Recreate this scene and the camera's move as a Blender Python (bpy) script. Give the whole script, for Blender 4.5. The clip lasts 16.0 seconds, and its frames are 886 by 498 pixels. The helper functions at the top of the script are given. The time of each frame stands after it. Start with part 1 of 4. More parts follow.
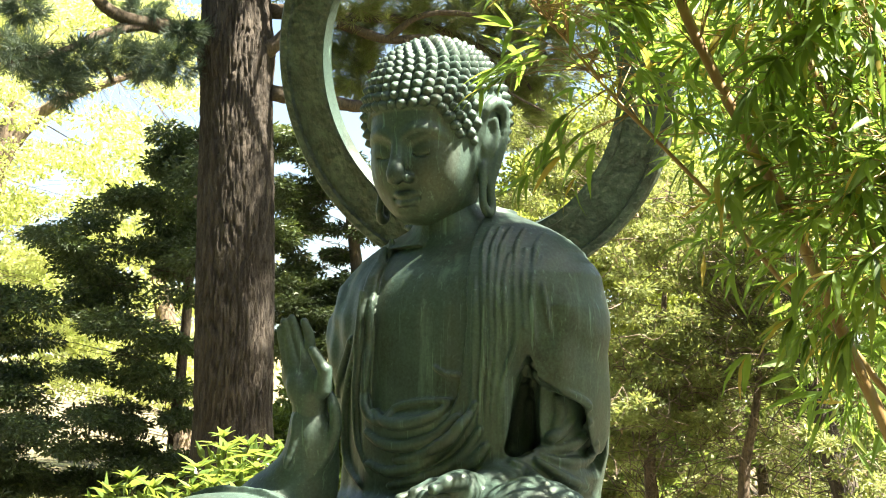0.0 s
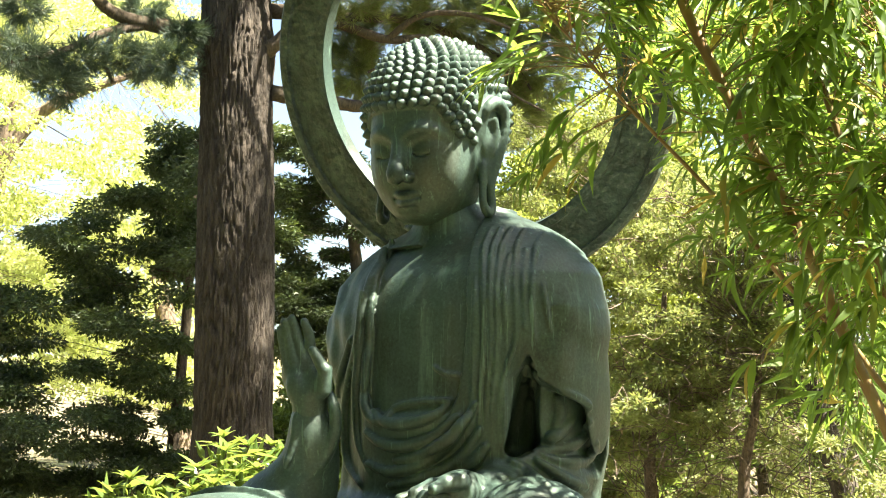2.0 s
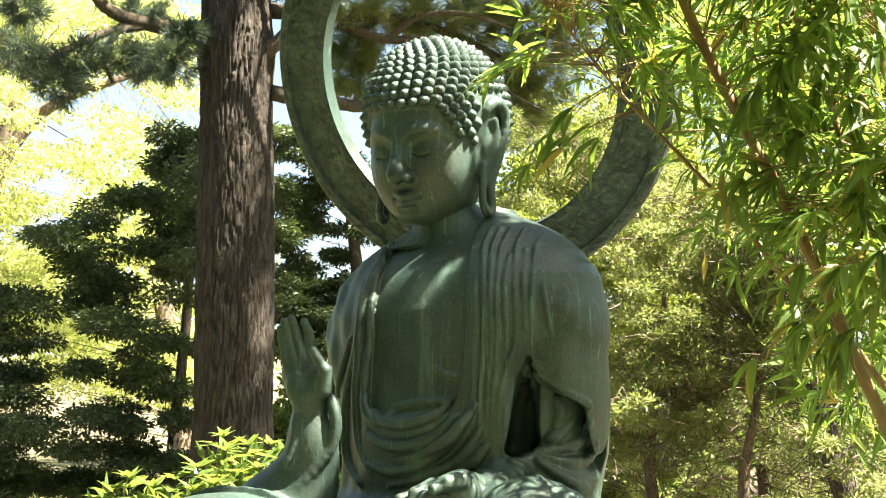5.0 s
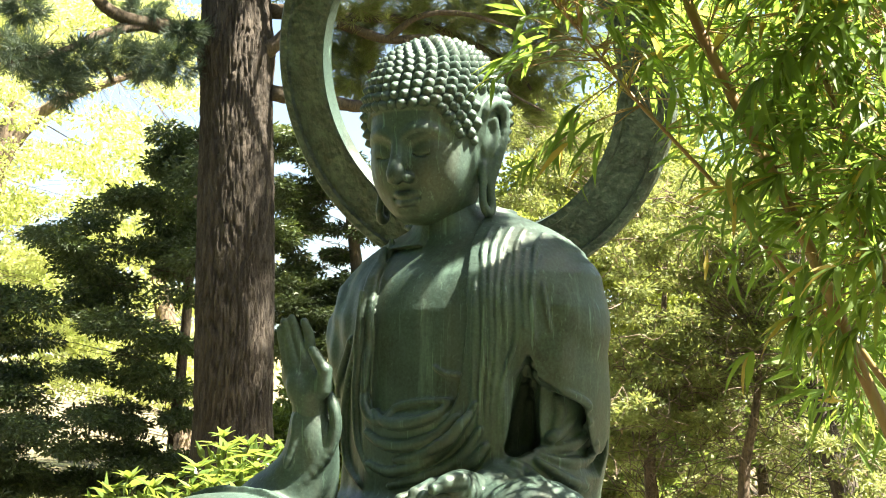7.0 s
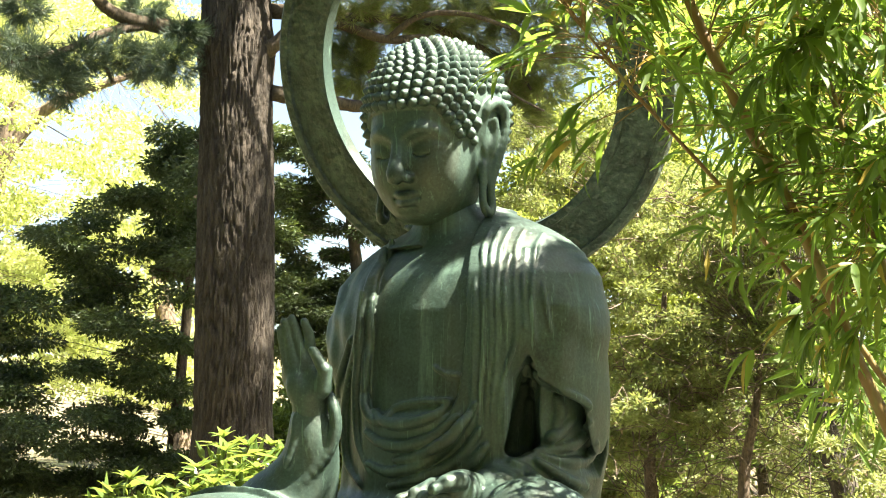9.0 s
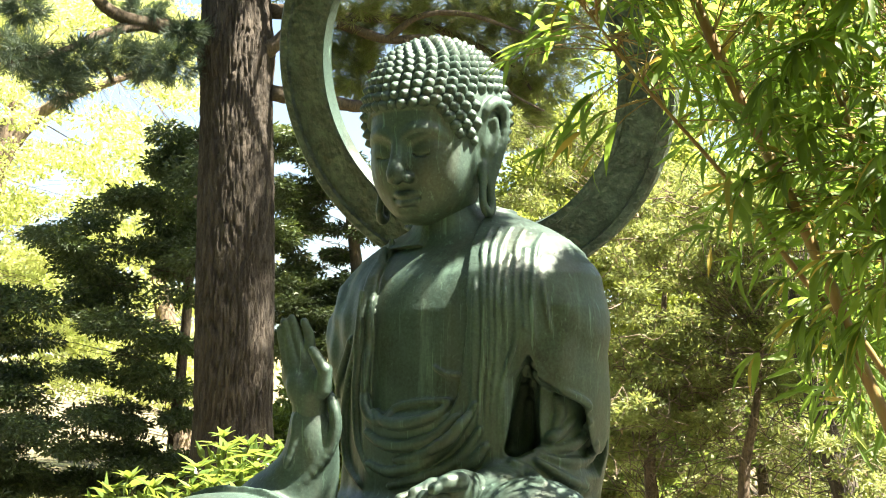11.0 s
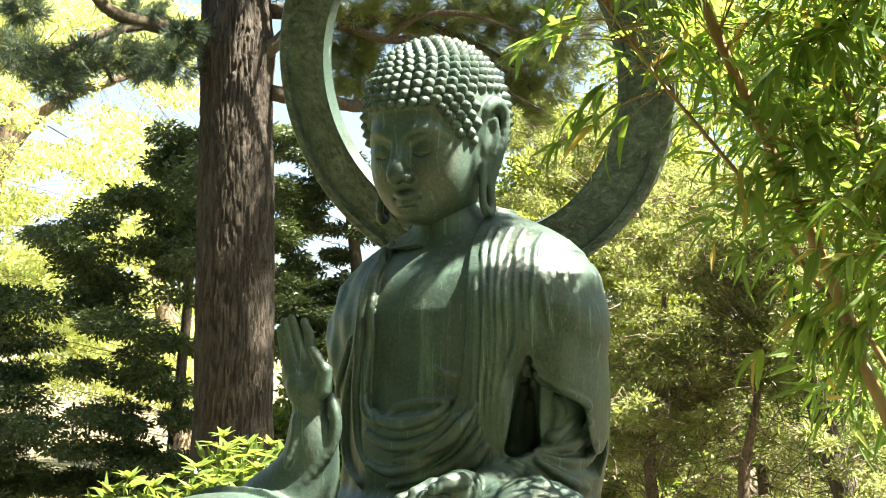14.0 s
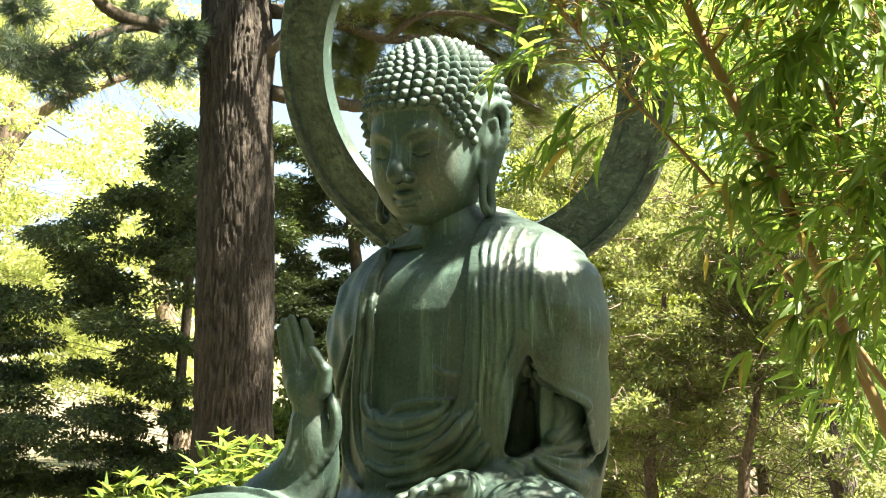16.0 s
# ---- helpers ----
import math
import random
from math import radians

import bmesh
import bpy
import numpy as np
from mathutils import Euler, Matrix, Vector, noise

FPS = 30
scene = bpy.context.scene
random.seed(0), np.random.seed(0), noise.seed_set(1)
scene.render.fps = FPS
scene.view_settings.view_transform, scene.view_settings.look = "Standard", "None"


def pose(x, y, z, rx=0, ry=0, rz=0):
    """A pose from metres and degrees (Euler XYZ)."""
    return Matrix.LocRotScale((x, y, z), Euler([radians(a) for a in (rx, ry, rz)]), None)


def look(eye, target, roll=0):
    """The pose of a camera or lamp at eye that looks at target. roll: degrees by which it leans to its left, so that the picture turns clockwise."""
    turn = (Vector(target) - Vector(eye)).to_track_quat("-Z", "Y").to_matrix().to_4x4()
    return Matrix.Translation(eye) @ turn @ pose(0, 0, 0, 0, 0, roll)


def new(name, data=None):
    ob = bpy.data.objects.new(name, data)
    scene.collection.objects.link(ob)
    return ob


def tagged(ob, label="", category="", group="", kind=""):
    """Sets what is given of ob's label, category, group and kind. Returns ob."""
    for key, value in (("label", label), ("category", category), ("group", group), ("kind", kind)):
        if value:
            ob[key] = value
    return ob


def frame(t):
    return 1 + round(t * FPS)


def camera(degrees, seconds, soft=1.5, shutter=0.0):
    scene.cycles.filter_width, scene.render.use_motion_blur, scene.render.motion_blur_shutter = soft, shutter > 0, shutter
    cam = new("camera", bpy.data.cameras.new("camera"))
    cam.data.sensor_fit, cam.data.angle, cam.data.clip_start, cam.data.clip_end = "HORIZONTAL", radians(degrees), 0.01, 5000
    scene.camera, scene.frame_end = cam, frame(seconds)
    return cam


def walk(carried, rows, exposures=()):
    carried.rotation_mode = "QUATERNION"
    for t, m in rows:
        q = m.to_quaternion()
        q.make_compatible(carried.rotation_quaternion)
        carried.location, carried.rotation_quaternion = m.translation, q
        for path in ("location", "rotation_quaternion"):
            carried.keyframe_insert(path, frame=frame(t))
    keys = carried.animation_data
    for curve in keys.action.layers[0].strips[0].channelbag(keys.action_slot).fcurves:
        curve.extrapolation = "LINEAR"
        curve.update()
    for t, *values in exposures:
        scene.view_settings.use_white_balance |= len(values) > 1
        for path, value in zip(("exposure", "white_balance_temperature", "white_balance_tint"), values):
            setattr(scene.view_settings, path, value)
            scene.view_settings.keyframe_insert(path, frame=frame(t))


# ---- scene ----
cam = camera(36, 16.0, 1.05)
VIEW = pose(0, 0, 1.65, 98, 0, 0)
walk(cam, [(0.0, VIEW), (16.0, VIEW)], [(0.0, 3.4, 7300, 8), (16.0, 3.4, 7300, 8)])

# ---- world and sun ----
SUN_WAY = Vector((0.52, -0.20, 0.83)).normalized()      # towards the sun
world = bpy.data.worlds.new("sky")
scene.world = world
world.use_nodes = True
sky = world.node_tree.nodes.new("ShaderNodeTexSky")
sky.sky_type, sky.sun_disc = "NISHITA", False
sky.dust_density = 1.6
sky.sun_elevation = math.asin(SUN_WAY.z)
sky.sun_rotation = math.atan2(SUN_WAY.x, SUN_WAY.y)
back = world.node_tree.nodes["Background"]
back.inputs["Strength"].default_value = 0.038
world.node_tree.links.new(sky.outputs["Color"], back.inputs["Color"])
sun = new("sun", bpy.data.lights.new("sun", "SUN"))
sun.data.energy, sun.data.angle, sun.data.color = 5.0, radians(0.55), (1.0, 0.95, 0.85)
sun.matrix_basis = look(SUN_WAY * 40, (0, 0, 0))

# ---- materials ----


class Shade:
    """A node material with a Principled surface, and short ways to add nodes to it."""

    def __init__(self, name, rough=0.6, metal=0.0):
        self.m = bpy.data.materials.new(name)
        self.m.use_nodes = True
        self.t = self.m.node_tree
        self.p = self.t.nodes["Principled BSDF"]
        self.p.inputs["Roughness"].default_value = rough
        self.p.inputs["Metallic"].default_value = metal

    def add(self, kind, ins=(), **props):
        n = self.t.nodes.new("ShaderNode" + kind)
        if "operation" in props:
            n.operation = props["operation"]
        if "noise_scale" in props:
            n.inputs["Scale"].default_value = props["noise_scale"]
            n.inputs["Detail"].default_value = props.get("detail", 4)
        for k, v in ins:
            if isinstance(v, bpy.types.NodeSocket):
                self.t.links.new(v, n.inputs[k])
            else:
                n.inputs[k].default_value = v
        return n

    def coords(self, scale=(1, 1, 1)):
        c = self.add("TexCoord")
        return self.add("Mapping", [("Vector", c.outputs["Object"]), ("Scale", scale)]).outputs[0]

    def noise(self, vec, scale, detail=4, rough=0.55):
        return self.add("TexNoise", [("Vector", vec), ("Scale", scale), ("Detail", detail), ("Roughness", rough)]).outputs["Fac"]

    def ramp(self, fac, stops):
        n = self.add("ValToRGB", [("Fac", fac)])
        e = n.color_ramp.elements
        while len(e) < len(stops):
            e.new(0.5)
        for s, (at, col) in zip(e, stops):
            s.position, s.color = at, (*col, 1)
        return n.outputs["Color"]

    def mix(self, fac, a, b, mode="MIX"):
        n = self.add("MixRGB")
        n.blend_type = mode
        for k, v in (("Fac", fac), ("Color1", a), ("Color2", b)):
            if isinstance(v, bpy.types.NodeSocket):
                self.t.links.new(v, n.inputs[k])
            else:
                n.inputs[k].default_value = v if k == "Fac" else (*v, 1)
        return n.outputs["Color"]

    def put(self, name, sock):
        self.t.links.new(sock, self.p.inputs[name])

    def bump(self, sock, strength, dist):
        n = self.add("Bump", [("Height", sock), ("Strength", strength), ("Distance", dist)])
        self.t.links.new(n.outputs[0], self.p.inputs["Normal"])

    def glow_through(self, colour, share):
        """Leaves let a share of the light through, in that colour."""
        tr = self.add("BsdfTranslucent")
        if isinstance(colour, bpy.types.NodeSocket):
            self.t.links.new(colour, tr.inputs["Color"])
        else:
            tr.inputs["Color"].default_value = (*colour, 1)
        mx = self.add("MixShader", [("Fac", share)])
        self.t.links.new(self.p.outputs[0], mx.inputs[1])
        self.t.links.new(tr.outputs[0], mx.inputs[2])
        self.t.links.new(mx.outputs[0], self.t.nodes["Material Output"].inputs["Surface"])


def bronze(name, dark=(0.010, 0.016, 0.013), mid=(0.031, 0.055, 0.046), pale=(0.19, 0.32, 0.26), relief=0.0):
    s = Shade(name, 0.5, 0.15)
    s.p.inputs["Specular IOR Level"].default_value = 0.45
    flow = s.coords((1, 1, 0.16))
    even = s.coords()
    streak = s.mix(0.45, s.noise(s.coords((1, 1, 0.09)), 9, 5, 0.6), s.noise(flow, 24, 4, 0.6))
    patch = s.noise(even, 3.2, 4, 0.6)
    grain = s.noise(even, 90, 3)
    c = s.ramp(patch, [(0.3, dark), (0.52, mid), (0.75, mid)])
    c = s.mix(s.ramp(streak, [(0.54, (0, 0, 0)), (0.80, (0.6, 0.6, 0.6))]), c, pale)
    c = s.mix(s.ramp(s.noise(flow, 6, 4), [(0.50, (0, 0, 0)), (0.70, (0.5, 0.5, 0.5))]), c, (0.062, 0.056, 0.038))
    c = s.mix(0.10, c, s.ramp(grain, [(0.3, dark), (0.7, pale)]))
    c = s.mix(s.ramp(s.noise(even, 55, 3, 0.7), [(0.60, (0, 0, 0)), (0.78, (0.22, 0.22, 0.22))]), c, pale)
    drip = s.noise(s.coords((1, 1, 0.035)), 46, 4, 0.65)
    c = s.mix(s.ramp(drip, [(0.60, (0, 0, 0)), (0.70, (0.4, 0.4, 0.4))]), c, pale)
    s.put("Base Color", c)
    s.put("Roughness", s.ramp(patch, [(0.3, (0.40,) * 3), (0.7, (0.58,) * 3)]))
    if relief:
        c = s.mix(s.ramp(s.noise(even, 15, 6, 0.75), [(0.42, (0, 0, 0)), (0.66, (0.7, 0.7, 0.7))]), c, pale)
        s.put("Base Color", c)
        s.bump(s.mix(0.2, s.noise(even, 34, 2, 0.4), grain), 0.9, relief)
    else:
        s.bump(s.mix(0.55, s.noise(even, 45, 5, 0.7), streak), 0.35, 0.010)
    return s.m


def bark(name, low, high, scale=1.0):
    s = Shade(name, 0.9)
    v = s.coords((1, 1, 0.22))
    a = s.noise(v, 16 * scale, 6, 0.65)
    b = s.noise(s.coords((1, 1, 0.5)), 60 * scale, 4)
    c = s.ramp(a, [(0.38, low), (0.60, high)])
    c = s.mix(0.35, c, s.ramp(b, [(0.3, low), (0.7, high)]))
    s.put("Base Color", c)
    s.bump(s.mix(0.4, a, b), 1.0, 0.045 / scale)
    return s.m


def leafy(name, dark, light, through_colour, share=0.45, rough=0.5, dry=None, own=False):
    """Leaves that vary one by one; own: each leaf is an object."""
    s = Shade(name, rough)
    r = s.add("ObjectInfo").outputs["Random"] if own else s.add("NewGeometry").outputs["Random Per Island"]
    stops = [(0.0, dark), (0.9, light)]
    passing = [(0.0, tuple(0.75 * q for q in through_colour)), (0.9, through_colour)]
    if dry:
        stops.append((0.97, dry))
        passing.append((0.97, tuple(min(1, 1.5 * q) for q in dry)))
    c = s.ramp(r, stops)
    c = s.mix(0.25, c, s.ramp(s.noise(s.coords(), 30, 3), [(0.3, dark), (0.7, light)]))
    s.put("Base Color", c)
    s.glow_through(s.ramp(r, passing), share)
    return s.m


BRONZE = bronze("green bronze")
HALO_BRONZE = bronze("dark bronze", (0.012, 0.018, 0.014), (0.032, 0.047, 0.038), (0.10, 0.145, 0.115), 0.03)
BARK_RED = bark("furrowed red-brown bark", (0.014, 0.011, 0.008), (0.066, 0.052, 0.040), 1.6)
BARK_GREY = bark("grey-brown bark", (0.04, 0.03, 0.022), (0.19, 0.14, 0.10), 2)
TWIG = bark("twig bark", (0.03, 0.025, 0.018), (0.12, 0.09, 0.06), 4)
# strong sun is put into this leaf colour by paling it
LEAF_FAR = leafy("yellow-green leaves paled as if sunlit", (0.045, 0.065, 0.025), (0.40, 0.46, 0.17), (0.78, 0.84, 0.33), 0.52)
LEAF_GREEN = leafy("fresh green leaves", (0.030, 0.055, 0.012), (0.18, 0.22, 0.050), (0.38, 0.44, 0.08), 0.48)
LEAF_CEDAR = leafy("dark cedar foliage", (0.018, 0.032, 0.014), (0.062, 0.10, 0.038), (0.15, 0.20, 0.045), 0.25)
LEAF_BLUE = leafy("blue-green needles", (0.02, 0.040, 0.028), (0.075, 0.115, 0.08), (0.12, 0.17, 0.06), 0.2)
LEAF_JUNIPER = leafy("olive juniper foliage", (0.030, 0.046, 0.014), (0.20, 0.245, 0.09), (0.42, 0.48, 0.13), 0.4, dry=(0.24, 0.18, 0.10))
LEAF_SHRUB = leafy("glossy shrub leaf", (0.038, 0.078, 0.018), (0.125, 0.185, 0.045), (0.29, 0.38, 0.065), 0.4, 0.35, own=True)
LEAF_SHRUB_FAR = leafy("glossy shrub leaves", (0.035, 0.075, 0.018), (0.11, 0.17, 0.045), (0.28, 0.36, 0.07), 0.4, 0.35)
LEAF_BAMBOO = leafy("bamboo leaf", (0.036, 0.076, 0.018), (0.088, 0.145, 0.036), (0.235, 0.365, 0.055), 0.58, 0.5, dry=(0.34, 0.25, 0.06), own=True)
LEAF_BAMBOO_FAR = leafy("bamboo leaves", (0.036, 0.076, 0.018), (0.088, 0.145, 0.036), (0.235, 0.365, 0.055), 0.58, 0.5, dry=(0.34, 0.25, 0.06))


def culm_skin():
    s = Shade("bamboo culm", 0.45)
    c = s.ramp(s.noise(s.coords((6, 6, 1.5)), 5, 4), [(0.3, (0.125, 0.062, 0.022)), (0.55, (0.17, 0.115, 0.038)), (0.75, (0.13, 0.14, 0.045))])
    s.put("Base Color", c)
    s.bump(s.noise(s.coords((30, 30, 2)), 12, 2), 0.2, 0.003)
    return s.m


CULM = culm_skin()


def soil():
    s = Shade("leaf-strewn soil", 0.95)
    v = s.coords()
    c = s.ramp(s.noise(v, 0.7, 6), [(0.35, (0.07, 0.055, 0.035)), (0.5, (0.12, 0.11, 0.05)), (0.68, (0.09, 0.13, 0.035))])
    c = s.mix(0.4, c, s.ramp(s.noise(v, 24, 4), [(0.3, (0.05, 0.04, 0.03)), (0.7, (0.24, 0.19, 0.12))]))
    s.put("Base Color", c)
    s.bump(s.noise(v, 18, 5), 0.8, 0.05)
    return s.m


def gravel_skin(name, a, b):
    s = Shade(name, 0.9)
    v = s.coords()
    c = s.mix(0.5, s.ramp(s.noise(v, 1.2, 4), [(0.3, a), (0.7, b)]), s.ramp(s.noise(v, 60, 3), [(0.3, a), (0.7, b)]))
    s.put("Base Color", c)
    s.bump(s.noise(v, 40, 4), 0.6, 0.02)
    return s.m


SOIL = soil()
GRAVEL = gravel_skin("pale gravel", (0.20, 0.18, 0.15), (0.36, 0.33, 0.29))
STONE = gravel_skin("grey granite", (0.2, 0.2, 0.18), (0.38, 0.37, 0.34))

# ---- mesh tools ----


def mesh_of(name, verts, faces, material, smooth=True):
    me = bpy.data.meshes.new(name)
    me.from_pydata([tuple(v) for v in verts] if not isinstance(verts, np.ndarray) else verts.tolist(), [],
                   faces.tolist() if isinstance(faces, np.ndarray) else faces)
    me.materials.append(material)
    if smooth:
        me.polygons.foreach_set("use_smooth", [True] * len(me.polygons))
    me.update()
    return me


def part_of(name, me, parent, label="", kind=""):
    ob = new(name, me)
    ob.parent = parent
    return tagged(ob, label, kind=kind)


def thing(name, label, category, group="", kind="", at=(0, 0, 0)):
    ob = new(name)
    ob.location = at
    return tagged(ob, label, category, group, kind)


def curve_points(points, n):
    """n points and their share along a smooth line through the given ones (the last column may be a radius)."""
    p = np.array(points, float)
    p = np.vstack([2 * p[0] - p[1], p, 2 * p[-1] - p[-2]])
    t = np.linspace(0, len(p) - 3 - 1e-6, n)
    i = t.astype(int)
    f = (t - i)[:, None]
    a, b, c, d = p[i], p[i + 1], p[i + 2], p[i + 3]
    return 0.5 * (2 * b + (c - a) * f + (2 * a - 5 * b + 4 * c - d) * f ** 2 + (3 * b - a - 3 * c + d) * f ** 3)


def tube_data(points, n=16, sides=8, lumps=0.0, seed=0):
    """Verts and quads of a tapered round tube along rows of (x, y, z, radius)."""
    q = curve_points(points, n)
    c, r = q[:, :3], q[:, 3]
    d = np.gradient(c, axis=0)
    d /= np.linalg.norm(d, axis=1)[:, None] + 1e-9
    ref = np.array((0.31, 0.17, 0.93)) if abs(d[:, 2]).mean() < 0.8 else np.array((0.95, 0.2, 0.1))
    u = np.cross(d, ref)
    u /= np.linalg.norm(u, axis=1)[:, None] + 1e-9
    v = np.cross(d, u)
    a = np.linspace(0, 2 * math.pi, sides, endpoint=False)
    rng = np.random.default_rng(seed)
    rr = r[:, None] * (1 + lumps * rng.normal(size=(n, sides)))
    verts = c[:, None] + rr[..., None] * (np.cos(a)[None, :, None] * u[:, None] + np.sin(a)[None, :, None] * v[:, None])
    faces = []
    for i in range(n - 1):
        for j in range(sides):
            k = (j + 1) % sides
            faces.append((i * sides + j, i * sides + k, (i + 1) * sides + k, (i + 1) * sides + j))
    faces.append(tuple(range(sides - 1, -1, -1)))
    faces.append(tuple((n - 1) * sides + j for j in range(sides)))
    return verts.reshape(-1, 3), faces


def joined(datas):
    verts, faces, base = [], [], 0
    for v, f in datas:
        verts.append(np.asarray(v, float))
        faces += [tuple(i + base for i in q) for q in f]
        base += len(v)
    return np.vstack(verts), faces


def unit(v):
    return v / (np.linalg.norm(v, axis=-1, keepdims=True) + 1e-9)


def blades(P, D, length, width, rng, roll=None, fold=0.25):
    """Many folded lance leaves: base points, directions, lengths and widths. Two triangles pairs each."""
    n = len(P)
    D = unit(D)
    R = unit(rng.normal(size=(n, 3))) if roll is None else unit(roll)
    side = unit(np.cross(D, R))
    nor = np.cross(side, D)
    length, width = np.broadcast_to(length, n)[:, None], np.broadcast_to(width, n)[:, None]
    mid = P + D * length * 0.45
    v = np.stack([P, mid + side * width * 0.5 + nor * width * fold, P + D * length, mid - side * width * 0.5 + nor * width * fold], 1)
    f = np.arange(n)[:, None] * 4 + np.array([[0, 1, 2, 3]])
    return v.reshape(-1, 3), f


def clump_points(centres, radii, n, rng, shell=0.5):
    """n points spread in ellipsoid clumps, denser to the rim. Returns points and ways outwards."""
    centres, radii = np.array(centres, float), np.array(radii, float)
    i = rng.integers(0, len(centres), n)
    w = unit(rng.normal(size=(n, 3)))
    r = rng.random(n)[:, None] ** shell
    return centres[i] + w * r * radii[i], w


def foliage(name, centres, radii, n, size, material, parent, seed, slim=0.4, droop=0.0, flat=0.0, label=""):
    """A crown: leaves over clumps, leaning outwards; flat lays them level."""
    rng = np.random.default_rng(seed)
    P, W = clump_points(centres, radii, n, rng)
    D = W * np.array((1, 1, 1 - flat)) + 0.7 * rng.normal(size=(n, 3)) * np.array((1, 1, 1 - 0.7 * flat)) - np.array((0, 0, droop))
    L = size * rng.uniform(0.6, 1.35, n)
    roll = np.array((0, 0, 1.0)) * flat + (1.001 - flat) * rng.normal(size=(n, 3)) if flat else None
    v, f = blades(P, D, L, L * slim, rng, roll)
    return part_of(name, mesh_of(name, v, f, material, False), parent, label, "stuff")


def limbs_to(centres, start, radius, rng, n=8, sides=5):
    """Crooked limbs from a start point out to each clump."""
    out = []
    for c in centres:
        c, s = np.array(c, float), np.array(start, float)
        m = s + (c - s) * 0.5 + rng.normal(size=3) * 0.12 * np.linalg.norm(c - s)
        out.append(tube_data([(*s, radius), (*m, radius * 0.6), (*c, radius * 0.22)], n, sides, 0.06, int(rng.integers(1e6))))
    return out

# ---- the statue ----


class Field:
    """A box of space that holds signed distances to a solid, from which its skin is drawn."""

    def __init__(self, low, high, step):
        self.low, self.step = np.array(low, float), step
        n = [int((h - l) / step) + 1 for l, h in zip(low, high)]
        self.ax = [l + step * np.arange(k) for l, k in zip(low, n)]
        self.d = np.full(n, 1.0, np.float32)

    def window(self, low, high):
        sl = tuple(slice(max(0, int((a - l) / self.step)), max(0, int((b - l) / self.step) + 2)) for a, b, l in zip(low, high, self.low))
        x, y, z = (ax[s].astype(np.float32) for ax, s in zip(self.ax, sl))
        return sl, x[:, None, None], y[None, :, None], z[None, None, :]

    def blend(self, low, high, fn, k=0.02, cut=False):
        pad = k + 3 * self.step
        sl, x, y, z = self.window([a - pad for a in low], [b + pad for b in high])
        old = self.d[sl]
        if old.size == 0:
            return
        new_d = fn(x, y, z)
        if cut:
            h = np.clip(0.5 - 0.5 * (old + new_d) / k, 0, 1)
            self.d[sl] = old * (1 - h) - new_d * h + k * h * (1 - h)
        else:
            h = np.clip(0.5 + 0.5 * (old - new_d) / k, 0, 1)
            self.d[sl] = old * (1 - h) + new_d * h - k * h * (1 - h)

    def ball(self, c, r, k=0.02, cut=False, tilt=None):
        c, r = np.array(c, float), np.array(r, float)
        m = np.array(tilt.to_matrix()) if tilt else np.eye(3)
        big = max(r) if tilt else r

        def fn(x, y, z):
            x, y, z = x - c[0], y - c[1], z - c[2]
            if tilt:
                x, y, z = (m[0, i] * x + m[1, i] * y + m[2, i] * z for i in range(3))
            a = np.sqrt((x / r[0]) ** 2 + (y / r[1]) ** 2 + (z / r[2]) ** 2)
            b = np.sqrt((x / r[0] ** 2) ** 2 + (y / r[1] ** 2) ** 2 + (z / r[2] ** 2) ** 2)
            return a * (a - 1) / (b + 1e-6)
        self.blend(c - big, c + big, fn, k, cut)

    def rod(self, a, b, ra, rb=None, k=0.02, cut=False):
        a, b = np.array(a, float), np.array(b, float)
        rb = ra if rb is None else rb
        ab = b - a
        big = max(ra, rb)

        def fn(x, y, z):
            px, py, pz = x - a[0], y - a[1], z - a[2]
            h = np.clip((px * ab[0] + py * ab[1] + pz * ab[2]) / (ab @ ab + 1e-9), 0, 1)
            return np.sqrt((px - h * ab[0]) ** 2 + (py - h * ab[1]) ** 2 + (pz - h * ab[2]) ** 2) - (ra + (rb - ra) * h)
        self.blend(np.minimum(a, b) - big, np.maximum(a, b) + big, fn, k, cut)

    def cord(self, points, k=0.012, n=14, cut=False):
        """A rope of rods through rows of (x, y, z, radius)."""
        q = curve_points(points, n)
        for a, b in zip(q[:-1], q[1:]):
            self.rod(a[:3], b[:3], a[3], b[3], k, cut)

    def swell(self, low, high, fn):
        """Moves the skin outwards by fn(x, y, z) metres inside a box."""
        sl, x, y, z = self.window(low, high)
        self.d[sl] -= fn(x, y, z).astype(np.float32)

    def front(self, x, z):
        """Where the skin lies, seen from the front, at x and z."""
        i, k = (int(round((q - l) / self.step)) for q, l in ((x, self.low[0]), (z, self.low[2])))
        col = self.d[i, :, k]
        j = int(np.argmax(col < 0))
        return min(0.1, max(-0.5, float(self.ax[1][j] - self.step * col[j] / (col[j] - col[j - 1] - 1e-9))))

    def seam(self, rows, k=0.012, n=18):
        """A rounded edge laid on the front: rows of (x, z, radius)."""
        q = curve_points(rows, n)
        y = np.array([self.front(x, z) for x, z, _ in q])
        for _ in range(3):
            y[1:-1] = (y[:-2] + y[1:-1] + y[2:]) / 3
        y[0], y[-1] = y[1], y[-2]
        self.cord([(x, d - 0.25 * r, z, r) for (x, z, r), d in zip(q, y)], k, 2 * n)

